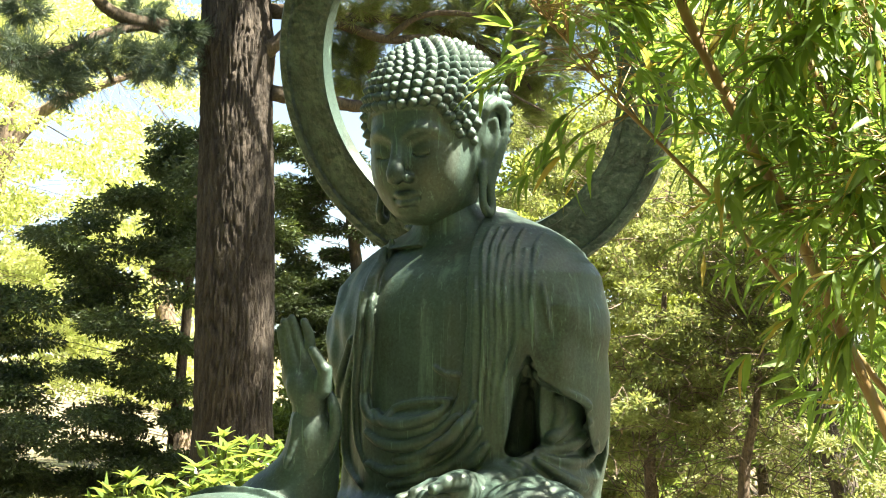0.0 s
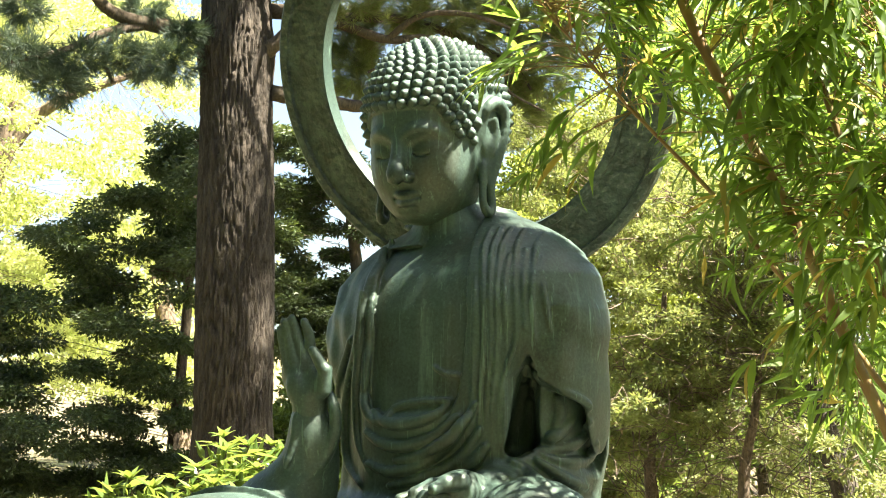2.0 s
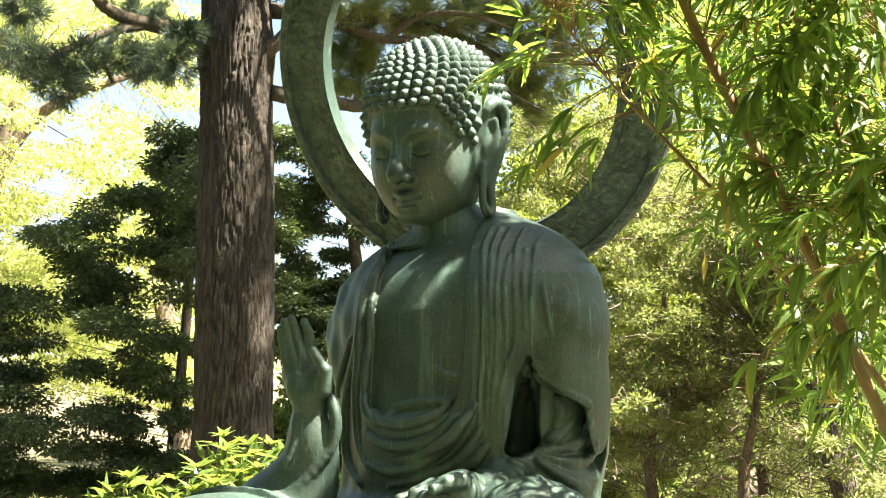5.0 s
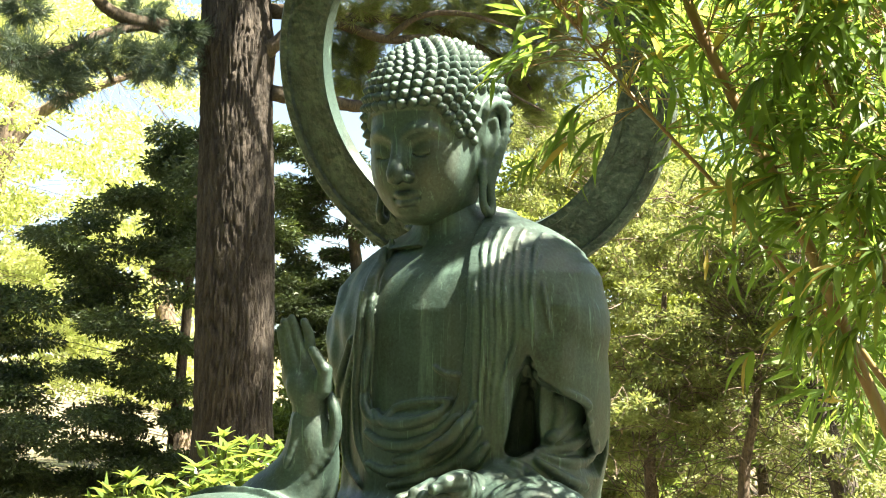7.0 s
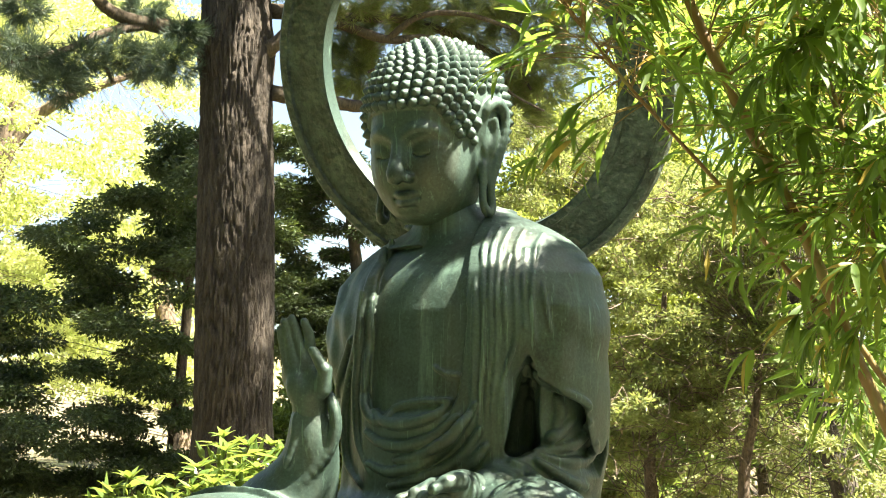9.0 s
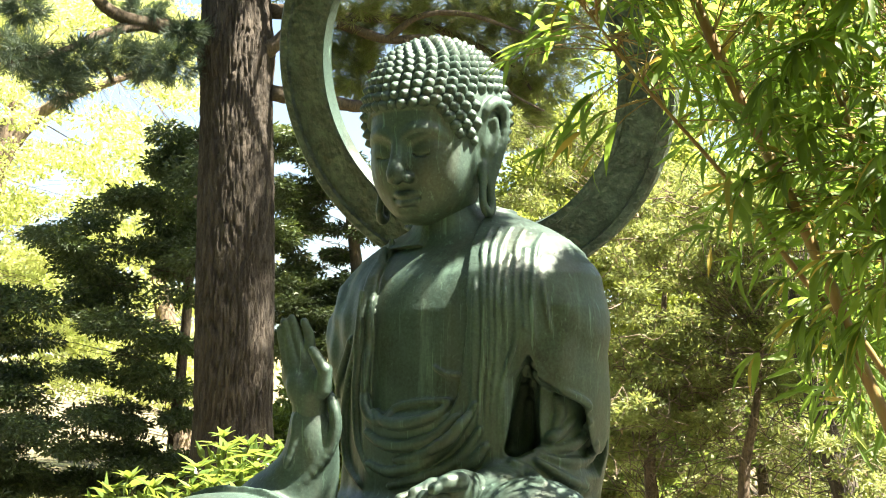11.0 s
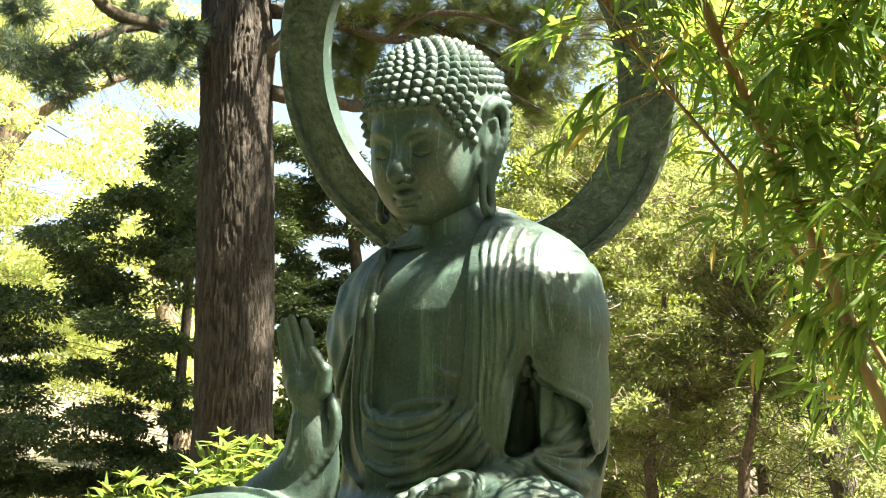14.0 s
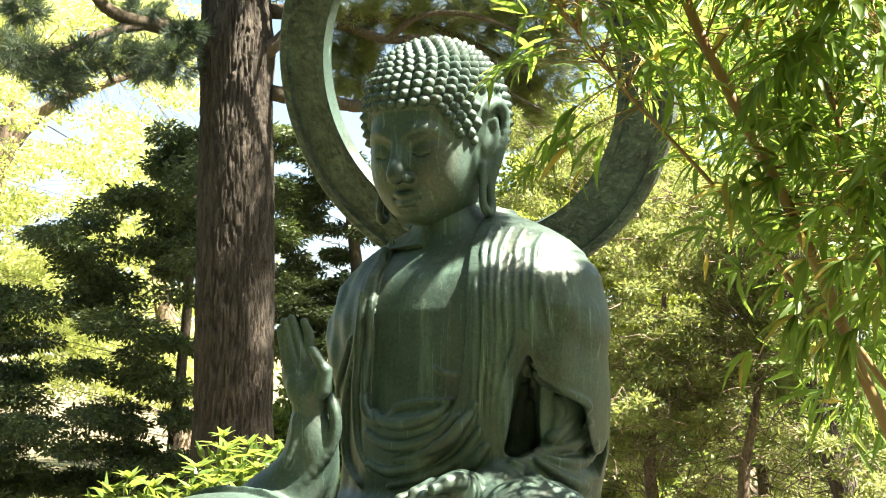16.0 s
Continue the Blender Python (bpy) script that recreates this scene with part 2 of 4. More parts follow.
    def skin(self):
        """Verts and quads, one vert for each cell that the skin crosses."""
        d, s = self.d, self.step
        inside = d < 0
        corners = [inside[i:d.shape[0] - 1 + i, j:d.shape[1] - 1 + j, k:d.shape[2] - 1 + k] for i in (0, 1) for j in (0, 1) for k in (0, 1)]
        total = sum(c.astype(np.int8) for c in corners)
        cells = np.argwhere((total > 0) & (total < 8))
        offs = np.array([(i, j, k) for i in (0, 1) for j in (0, 1) for k in (0, 1)])
        val = np.stack([d[tuple((cells + o).T)] for o in offs], 1)
        acc, cnt = np.zeros((len(cells), 3)), np.zeros((len(cells), 1))
        for a in range(8):
            for b in range(a + 1, 8):
                if abs(offs[a] - offs[b]).sum() == 1:
                    va, vb = val[:, a], val[:, b]
                    hit = (va < 0) != (vb < 0)
                    t = np.where(hit, va / np.where(hit, va - vb, 1), 0)[:, None]
                    acc += hit[:, None] * (offs[a] + t * (offs[b] - offs[a]))
                    cnt += hit[:, None]
        verts = self.low + s * (cells + acc / cnt)
        index = np.full(np.array(d.shape) - 1, -1, np.int64)
        index[tuple(cells.T)] = np.arange(len(cells))
        faces = []
        for ax in range(3):
            e = np.eye(3, dtype=int)[ax]
            u, w = np.eye(3, dtype=int)[(ax + 1) % 3], np.eye(3, dtype=int)[(ax + 2) % 3]
            n = np.array(d.shape) - e
            first = inside[:n[0], :n[1], :n[2]]
            second = inside[e[0]:, e[1]:, e[2]:]
            for edges, turn in ((np.argwhere(first & ~second), 1), (np.argwhere(~first & second), -1)):
                ok = np.all((edges - u - w >= 0) & (edges < np.array(index.shape)), axis=1)
                q = edges[ok]
                quad = np.stack([index[tuple((q - u - w).T)], index[tuple((q - w).T)], index[tuple(q.T)], index[tuple((q - u).T)]], 1)
                faces.append(quad if turn > 0 else quad[:, ::-1])
        faces = np.vstack(faces)
        return verts, faces[(faces >= 0).all(1)]


def step_between(v, a, b):
    t = np.clip((v - a) / (b - a), 0, 1)
    return t * t * (3 - 2 * t)


def statue_body():
    f = Field((-1.02, -0.95, 0.0), (1.02, 0.62, 1.55), 0.0066)
    # trunk and mantle, by its half width and half depth at each height
    zs = (0.1, 0.35, 0.55, 0.73, 0.90, 1.08, 1.21, 1.26, 1.31, 1.36, 1.41, 1.45, 1.48)
    ws = (0.64, 0.60, 0.585, 0.585, 0.58, 0.560, 0.520, 0.485, 0.435, 0.365, 0.275, 0.19, 0.12)
    ds = (0.42, 0.37, 0.335, 0.325, 0.325, 0.315, 0.285, 0.262, 0.235, 0.20, 0.165, 0.13, 0.09)
    ys = (0.06, 0.04, 0.03, 0.02, 0.0, -0.01, 0.0, 0.01, 0.015, 0.02, 0.03, 0.04, 0.05)

    def trunk(x, y, z):
        w, d, c = np.interp(z, zs, ws).astype(np.float32), np.interp(z, zs, ds).astype(np.float32), np.interp(z, zs, ys).astype(np.float32)
        slim = np.interp(z, (0.35, 0.45, 0.55, 0.73, 0.90, 1.08, 1.31, 1.41), (0.70, 0.745, 0.80, 0.825, 0.855, 0.895, 0.91, 0.95)).astype(np.float32)
        w = np.where(x < 0, w * (1 - 0.12 * (1 - step_between(z, 0.6, 1.0))), w * slim)
        q = ((np.abs(x) / w) ** 2.3 + (np.abs(y - c) / d) ** 2.3) ** (1 / 2.3)
        return np.maximum((q - 1) * np.minimum(w, d) * 0.9, z - 1.47)
    f.blend((-0.8, -0.5, 0.05), (0.8, 0.55, 1.5), trunk, 0.05)
    # neck, breast, belly
    f.rod((-0.03, -0.02, 1.30), (-0.05, -0.05, 1.42), 0.17, 0.14, 0.05)
    f.ball((0.13, -0.17, 1.06), (0.21, 0.155, 0.22), 0.12)
    f.ball((-0.13, -0.17, 1.06), (0.21, 0.155, 0.22), 0.12)
    f.ball((0.0, -0.18, 0.70), (0.32, 0.175, 0.34), 0.14)
    # crossed legs and the seat of cloth
    f.ball((0, -0.12, 0.14), (0.98, 0.62, 0.235), 0.06)
    f.ball((0.402, -0.368, 0.346), (0.20, 0.17, 0.105), 0.03)
    f.ball((-0.607, -0.755, 0.301), (0.28, 0.24, 0.115), 0.05)

    # the mantle lies over the breast, with a clear edge on both sides
    right_edge = ((-0.101, 1.339), (-0.308, 1.342), (-0.259, 1.222), (-0.249, 1.087), (-0.269, 0.938), (-0.284, 0.79), (-0.25, 0.695))
    left_edge = ((0.111, 1.374), (0.135, 1.297), (0.157, 1.215), (0.176, 1.045), (0.162, 0.882), (0.14, 0.761), (0.098, 0.677))

    def mantle(x, y, z):
        xr = np.interp(z, [q[1] for q in right_edge[::-1]], [q[0] for q in right_edge[::-1]])
        xl = np.interp(z, [q[1] for q in left_edge[::-1]], [q[0] for q in left_edge[::-1]])
        low = 1 - step_between(z, right_edge[-1][1] - 0.02, right_edge[-1][1] + 0.02)
        return (y < 0.2) * 0.026 * np.maximum(np.maximum(1 - step_between(x, xr - 0.005, xr + 0.005), step_between(x, xl - 0.005, xl + 0.005)), low)
    f.swell((-0.8, -0.7, 0.3), (0.8, 0.25, 1.5), mantle)

    # fine pulls in the cloth of sleeve and sides
    def pulls(x, y, z):
        return (y < 0.2) * (0.003 * np.sin(34 * x + 9 * z + 3 * np.sin(6 * z)) + 0.002 * np.sin(71 * x - 7 * z)) * step_between(np.abs(x), 0.2, 0.35) * step_between(z, 0.3, 0.5)
    f.swell((-0.8, -0.7, 0.3), (0.8, 0.25, 1.3), pulls)

    # pleats that fall from the shoulder
    for rows in (((0.175, -0.299, 1.267), (0.203, -0.364, 1.124), (0.204, -0.375, 0.96), (0.197, -0.371, 0.76), (0.173, -0.372, 0.58)), ((0.162, -0.153, 1.399), (0.177, -0.227, 1.339), (0.199, -0.292, 1.277), (0.236, -0.356, 1.123), (0.241, -0.364, 0.96), (0.225, -0.365, 0.759), (0.209, -0.357, 0.561)),
                 ((0.197, -0.148, 1.397), (0.214, -0.225, 1.336), (0.231, -0.284, 1.275), (0.256, -0.35, 1.122), (0.263, -0.357, 0.959), (0.248, -0.357, 0.759), (0.232, -0.345, 0.551)), ((0.235, -0.133, 1.396), (0.243, -0.205, 1.337), (0.256, -0.266, 1.276), (0.277, -0.339, 1.122), (0.284, -0.345, 0.959), (0.268, -0.351, 0.759), (0.251, -0.339, 0.551)),
                 ((0.28, -0.113, 1.389), (0.29, -0.181, 1.336), (0.306, -0.24, 1.275), (0.335, -0.309, 1.122), (0.34, -0.312, 0.959), (0.297, -0.337, 0.799), (0.28, -0.333, 0.58)), ((0.342, -0.076, 1.374), (0.349, -0.141, 1.326), (0.363, -0.198, 1.276), (0.389, -0.277, 1.122), (0.399, -0.278, 0.959)),
                 ((0.385, -0.186, 1.266), (0.422, -0.248, 1.123), (0.441, -0.234, 0.991)), ((0.289, -0.253, 1.275), (0.296, -0.305, 1.186), (0.311, -0.339, 1.08), (0.311, -0.324, 0.919)), ((0.309, -0.33, 0.779), (0.302, -0.326, 0.66), (0.29, -0.318, 0.551)),
                 ((0.33, -0.205, 1.299), (0.355, -0.277, 1.165), (0.372, -0.304, 0.999))):
        f.cord([(x, y, z, 0.004 + 0.0075 * math.sin(math.pi * (i + 0.5) / len(rows))) for i, (x, y, z) in enumerate(rows)], 0.003, 26)
    # the edge of the mantle on the other side, and the folds beside it
    for rows in (((-0.266, 1.374), (-0.284, 1.274), (-0.28, 1.164), (-0.29, 1.044), (-0.309, 0.917), (-0.335, 0.77), (-0.328, 0.6), (-0.256, 0.475)), ((-0.27, 0.917), (-0.279, 0.768), (-0.251, 0.694), (-0.193, 0.662)),
                 ((-0.284, 1.153), (-0.302, 0.981), (-0.389, 0.815), (-0.43, 0.643), (-0.418, 0.514), (-0.29, 0.421)), ((-0.353, 0.984), (-0.43, 0.859), (-0.489, 0.776)), ((-0.25, 1.097), (-0.265, 0.938), (-0.278, 0.79)),
                 ((-0.282, 1.337), (-0.262, 1.236), (-0.248, 1.108))):
        f.seam([(x, z, 0.009 + 0.007 * math.sin(math.pi * (i + 0.6) / len(rows))) for i, (x, z) in enumerate(rows)], 0.006, 24)
    # folds that hang in bows below the belly, and the hem of the under-robe above them
    for rows in (((-0.235, 0.709), (-0.157, 0.668), (-0.065, 0.661), (0.054, 0.689), (0.102, 0.737)), ((-0.266, 0.632), (-0.175, 0.59), (-0.065, 0.582), (0.054, 0.616), (0.147, 0.688)),
                 ((0.21, 0.729), (0.15, 0.63), (0.073, 0.56), (-0.021, 0.509), (-0.154, 0.487), (-0.264, 0.517)), ((0.225, 0.64), (0.17, 0.56), (0.106, 0.51), (-0.001, 0.469), (-0.157, 0.436)),
                 ((0.176, 0.67), (0.109, 0.6), (0.003, 0.548), (-0.12, 0.529)), ((0.242, 0.58), (0.198, 0.531), (0.145, 0.497)), ((0.198, 0.69), (0.138, 0.608), (0.062, 0.564))):
        f.seam([(x, z, 0.006 + 0.014 * math.sin(math.pi * (i + 0.5) / len(rows))) for i, (x, z) in enumerate(rows)], 0.008, 24)
    f.seam([(x, z, 0.010) for x, z in ((-0.153, 0.686), (-0.133, 0.72), (-0.029, 0.739), (0.1, 0.743))], 0.006)
    f.seam([(x, z, 0.007) for x, z in ((0.039, 0.865), (0.082, 0.839), (0.142, 0.834))], 0.006)

    # the hollow between body and hanging sleeve, under the mantle's hem
    hem = ((0.288, 0.815), (0.323, 0.835), (0.35, 0.863), (0.375, 0.911), (0.389, 0.88), (0.396, 0.824), (0.457, 0.778), (0.506, 0.744), (0.526, 0.696))
    floor_line = ((0.283, 0.561), (0.317, 0.561), (0.376, 0.56), (0.488, 0.477))
    back_x = ((0.407, 0.76), (0.467, 0.72), (0.517, 0.692))

    def hollow(x, y, z):
        zt = np.interp(x, [q[0] for q in hem], [q[1] for q in hem])
        zb = np.interp(x, [q[0] for q in floor_line], [q[1] for q in floor_line])
        m = step_between(z, zb - 0.03, zb + 0.03) * (1 - step_between(z, zt - 0.012, zt)) * step_between(x, hem[0][0] + 0.02, hem[0][0] + 0.035) * (1 - step_between(x, hem[-1][0] - 0.03, hem[-1][0] + 0.02))
        return -0.032 * (1 - step_between(x, back_x[1][0], back_x[2][0])) * m * (y < 0.1)
    f.swell((0.1, -0.7, 0.3), (0.8, 0.12, 1.1), hollow)
    # it runs in deep behind the mantle's front, cut along the camera's line of sight
    for top, low in ((((0.348, -0.242, 0.852), (0.317, -0.273, 0.58))), (((0.328, -0.201, 0.86), (0.294, -0.229, 0.576))), (((0.299, -0.148, 0.863), (0.267, -0.18, 0.572))), (((0.273, -0.099, 0.866), (0.237, -0.127, 0.567))), (((0.244, -0.063, 0.789), (0.217, -0.077, 0.579)))):
        f.rod(top, low, 0.024, 0.050, 0.012, cut=True)
        f.rod((top[0] + 0.012, top[1] + 0.03, top[2] - 0.05), (low[0] + 0.035, low[1] + 0.03, low[2] + 0.02), 0.022, 0.045, 0.012, cut=True)
    f.seam([(x, z, 0.011) for x, z in ((0.375, 0.838), (0.402, 0.802), (0.47, 0.771), (0.506, 0.746), (0.52, 0.718))], 0.010, 20)
    # left forearm in its sleeve, reaching to the lap
    f.rod((0.376, -0.06, 0.453), (0.266, -0.401, 0.44), 0.105, 0.062, 0.05)
    f.cord([(0.22, -0.473, 0.496) + (0.006,), (0.267, -0.493, 0.47) + (0.010,), (0.291, -0.49, 0.436) + (0.011,), (0.3, -0.473, 0.401) + (0.010,)], 0.010, 10)
    # folds of the sleeve that fan out from the crook of the arm
    for rows in (((0.267, -0.007, 0.579), (0.395, -0.167, 0.604), (0.427, -0.13, 0.633), (0.454, -0.079, 0.678)), ((0.37, -0.219, 0.562), (0.415, -0.14, 0.568), (0.455, -0.064, 0.592), (0.468, -0.002, 0.629), (0.514, -0.064, 0.665)),
                 ((0.381, -0.223, 0.548), (0.433, -0.154, 0.526), (0.463, -0.074, 0.521), (0.462, 0.039, 0.538), (0.514, -0.007, 0.588)), ((0.388, -0.247, 0.531), (0.435, -0.207, 0.489), (0.468, -0.136, 0.456), (0.487, -0.031, 0.429)),
                 ((0.322, -0.316, 0.525), (0.375, -0.29, 0.486), (0.507, -0.427, 0.453)), ((0.422, -0.148, 0.752), (0.425, -0.132, 0.702), (0.409, -0.148, 0.651))):
        f.cord([(x, y, z, 0.007 + 0.013 * math.sin(math.pi * (i + 0.5) / len(rows))) for i, (x, y, z) in enumerate(rows)], 0.010, 16)
    # right arm: from the elbow on the lap up to the wrist, with the sleeve fallen back
    f.cord([(-0.386, -0.546, 0.692) + (0.060,), (-0.388, -0.524, 0.6) + (0.080,), (-0.428, -0.49, 0.497) + (0.102,), (-0.503, -0.475, 0.382) + (0.145,), (-0.611, -0.468, 0.276) + (0.19,)], 0.03, 16)
    f.cord([(-0.3, -0.542, 0.771) + (0.012,), (-0.273, -0.55, 0.711) + (0.016,), (-0.275, -0.54, 0.641) + (0.018,), (-0.298, -0.541, 0.57) + (0.016,), (-0.342, -0.555, 0.507) + (0.014,), (-0.403, -0.579, 0.438) + (0.012,)], 0.02, 14)
    f.cord([(-0.399, -0.612, 0.691) + (0.008,), (-0.405, -0.615, 0.6) + (0.010,), (-0.436, -0.622, 0.509) + (0.010,)], 0.02, 8)
    return f.skin()


def statue_right_hand():
    c = (-0.391, -0.572, 0.887)
    f = Field([q - e for q, e in zip(c, (0.20, 0.17, 0.25))], [q + e for q, e in zip(c, (0.20, 0.17, 0.25))], 0.0042)
    f.rod((-0.382, -0.544, 0.672), (-0.377, -0.564, 0.764), 0.064, 0.062, 0.02)
    # palm and fingers, then the balls of hand and thumb
    f.ball((-0.414, -0.574, 0.846), (0.076, 0.032, 0.085), 0.03)
    f.rod((-0.383, -0.556, 0.764), (-0.429, -0.571, 0.857), 0.058, 0.044, 0.03)
    for low, mid, tip, r in (((-0.448, -0.605, 0.87), (-0.466, -0.615, 0.97), (-0.466, -0.627, 1.006), 0.0145), ((-0.421, -0.601, 0.886), (-0.444, -0.614, 0.99), (-0.447, -0.628, 1.03), 0.0165),
                             ((-0.392, -0.584, 0.891), (-0.417, -0.599, 1.0), (-0.424, -0.614, 1.043), 0.0175), ((-0.36, -0.566, 0.882), (-0.374, -0.574, 0.986), (-0.383, -0.591, 1.03), 0.018)):
        f.rod(low, mid, r * 1.12, r * 1.05, 0.007)
        f.rod(mid, tip, r * 1.05, r * 0.88, 0.004)
    f.ball((-0.407, -0.61, 0.793), (0.034, 0.026, 0.050), 0.02)
    f.ball((-0.337, -0.576, 0.803), (0.040, 0.036, 0.062), 0.02)
    f.rod((-0.298, -0.588, 0.782), (-0.28, -0.601, 0.852), 0.030, 0.026, 0.02)
    f.rod((-0.284, -0.603, 0.852), (-0.314, -0.632, 0.922), 0.025, 0.017, 0.008)
    # creases across the palm
    f.cord([(-0.411, -0.665, 0.863) + (0.003,), (-0.367, -0.639, 0.873) + (0.004,), (-0.33, -0.629, 0.852) + (0.003,)], 0.006, 8, cut=True)
    return f.skin()


def statue_left_hand():
    c = (0.198, -0.579, 0.429)
    f = Field([q - e for q, e in zip(c, (0.26, 0.22, 0.15))], [q + e for q, e in zip(c, (0.26, 0.22, 0.15))], 0.0045)
    f.rod((0.258, -0.428, 0.429), (0.235, -0.499, 0.443), 0.055, 0.056, 0.02)
    f.ball((0.226, -0.539, 0.425), (0.085, 0.07, 0.072), 0.03)
    # thumb over the folded fingers
    for a, b, m in (((0.267, -0.585, 0.464), (0.241, -0.635, 0.458), 0.034), ((0.241, -0.635, 0.458), (0.215, -0.673, 0.44), 0.024),
                    ((0.203, -0.529, 0.454), (0.164, -0.598, 0.448), 0.030), ((0.164, -0.598, 0.448), (0.13, -0.652, 0.423), 0.026), ((0.13, -0.652, 0.423), (0.121, -0.669, 0.382), 0.022),
                    ((0.224, -0.586, 0.411), (0.174, -0.662, 0.413), 0.026), ((0.174, -0.662, 0.413), (0.164, -0.69, 0.376), 0.022), ((0.116, -0.591, 0.424), (0.07, -0.652, 0.403), 0.022)):
        f.rod(a, b, m, m * 0.9, 0.007)
    return f.skin()


def statue_head(turn):
    """The head about its own middle, facing -y; turn tips and places it."""
    f = Field((-0.36, -0.42, -0.50), (0.36, 0.36, 0.36), 0.0058)
    # skull, cheeks, jaw, neck
    f.ball((0, 0.0, 0.0), (0.255, 0.285, 0.275), 0.02)
    f.ball((0, -0.065, -0.14), (0.215, 0.225, 0.255), 0.05)
    f.ball((0.075, -0.13, -0.21), (0.125, 0.13, 0.15), 0.06)
    f.ball((-0.075, -0.13, -0.21), (0.125, 0.13, 0.15), 0.06)
    f.ball((0, -0.185, -0.345), (0.085, 0.075, 0.06), 0.06)
    f.ball((0, -0.06, -0.30), (0.175, 0.19, 0.115), 0.05)
    f.rod((0, 0.02, -0.22), (0, 0.08, -0.5), 0.15, 0.165, 0.04)
    # brows, sockets, lowered lids
    for s in (-1, 1):
        f.cord([(s * 0.028, -0.278, -0.075, 0.014), (s * 0.075, -0.272, -0.048, 0.014), (s * 0.125, -0.242, -0.055, 0.012), (s * 0.16, -0.205, -0.085, 0.010)], 0.025, 9)
        f.ball((s * 0.088, -0.292, -0.115), (0.060, 0.030, 0.034), 0.03, cut=True)
        f.ball((s * 0.090, -0.226, -0.125), (0.058, 0.040, 0.036), 0.012)
        f.cord([(s * 0.040, -0.262, -0.140, 0.003), (s * 0.085, -0.270, -0.150, 0.0045), (s * 0.135, -0.240, -0.138, 0.003)], 0.006, 9, cut=True)
        f.cord([(s * 0.040, -0.255, -0.155, 0.005), (s * 0.085, -0.258, -0.166, 0.006), (s * 0.135, -0.232, -0.150, 0.005)], 0.012, 9)
    # nose
    f.cord([(0, -0.272, -0.065, 0.018), (0, -0.292, -0.13, 0.020), (0, -0.318, -0.195, 0.026), (0, -0.322, -0.222, 0.027)], 0.02, 10)
    for s in (-1, 1):
        f.ball((s * 0.032, -0.292, -0.228), (0.024, 0.028, 0.020), 0.012)
        f.ball((s * 0.018, -0.315, -0.247), (0.010, 0.014, 0.007), 0.006, cut=True)
    # mouth and chin
    f.cord([(0, -0.285, -0.252, 0.005), (0, -0.283, -0.272, 0.006)], 0.01, 4, cut=True)
    f.cord([(-0.062, -0.235, -0.300, 0.007), (-0.030, -0.268, -0.290, 0.010), (0, -0.276, -0.294, 0.010), (0.030, -0.268, -0.290, 0.010), (0.062, -0.235, -0.300, 0.007)], 0.012, 12)
    f.cord([(-0.048, -0.245, -0.312, 0.008), (0, -0.270, -0.325, 0.014), (0.048, -0.245, -0.312, 0.008)], 0.012, 10)
    f.cord([(-0.066, -0.245, -0.303, 0.0035), (-0.03, -0.284, -0.305, 0.004), (0, -0.293, -0.309, 0.004), (0.03, -0.284, -0.305, 0.004), (0.066, -0.245, -0.303, 0.0035)], 0.006, 14, cut=True)
    f.cord([(-0.035, -0.262, -0.352, 0.008), (0, -0.276, -0.350, 0.008), (0.035, -0.262, -0.352, 0.008)], 0.015, 6, cut=True)
    f.ball((0, -0.283, -0.025), (0.013, 0.010, 0.013), 0.004)
    # neck rings
    f.cord([(-0.15, -0.05, -0.425, 0.012), (0, -0.115, -0.445, 0.012), (0.15, -0.05, -0.425, 0.012)], 0.02, 10)
    # long ears with looped lobes
    for s in (-1, 1):
        f.cord([(s * 0.232, -0.060, -0.06, 0.016), (s * 0.266, -0.060, 0.005, 0.019), (s * 0.282, -0.010, 0.030, 0.021), (s * 0.285, 0.040, -0.015, 0.021),
                (s * 0.272, 0.035, -0.11, 0.021), (s * 0.255, -0.010, -0.21, 0.020), (s * 0.245, -0.045, -0.29, 0.016), (s * 0.245, -0.050, -0.365, 0.016),
                (s * 0.245, -0.078, -0.388, 0.017), (s * 0.240, -0.100, -0.355, 0.013), (s * 0.235, -0.088, -0.30, 0.013), (s * 0.230, -0.062, -0.21, 0.019)], 0.010, 36)
        f.cord([(s * 0.245, -0.04, -0.04, 0.012), (s * 0.264, -0.01, -0.03, 0.012), (s * 0.262, 0.0, -0.09, 0.012), (s * 0.246, -0.025, -0.16, 0.012)], 0.012, 12)
        f.ball((s * 0.238, -0.012, -0.10), (0.014, 0.05, 0.12), 0.02)
        f.ball((s * 0.225, -0.035, -0.23), (0.018, 0.030, 0.07), 0.02)

    # the cap of hair stands proud of the brow
    def cap(x, y, z):
        line = np.where(y < -0.05, 0.02 - 0.17 * step_between(np.abs(x), 0.14, 0.22) + 0.012 * np.cos(9 * x), 0.02 - 0.30 * step_between(y, 0.03, 0.18) - 0.06 * (1 - step_between(y, -0.05, 0.1)))
        a = np.sqrt((x / 0.272) ** 2 + ((y - 0.01) / 0.302) ** 2 + ((z - 0.005) / 0.292) ** 2)
        return np.maximum((a - 1) * 0.27, line - z)
    f.blend((-0.3, -0.32, -0.3), (0.3, 0.33, 0.31), cap, 0.008)
    verts, faces = f.skin()

    # rows of pointed curls over the cap
    datas = []
    ang = 0.0
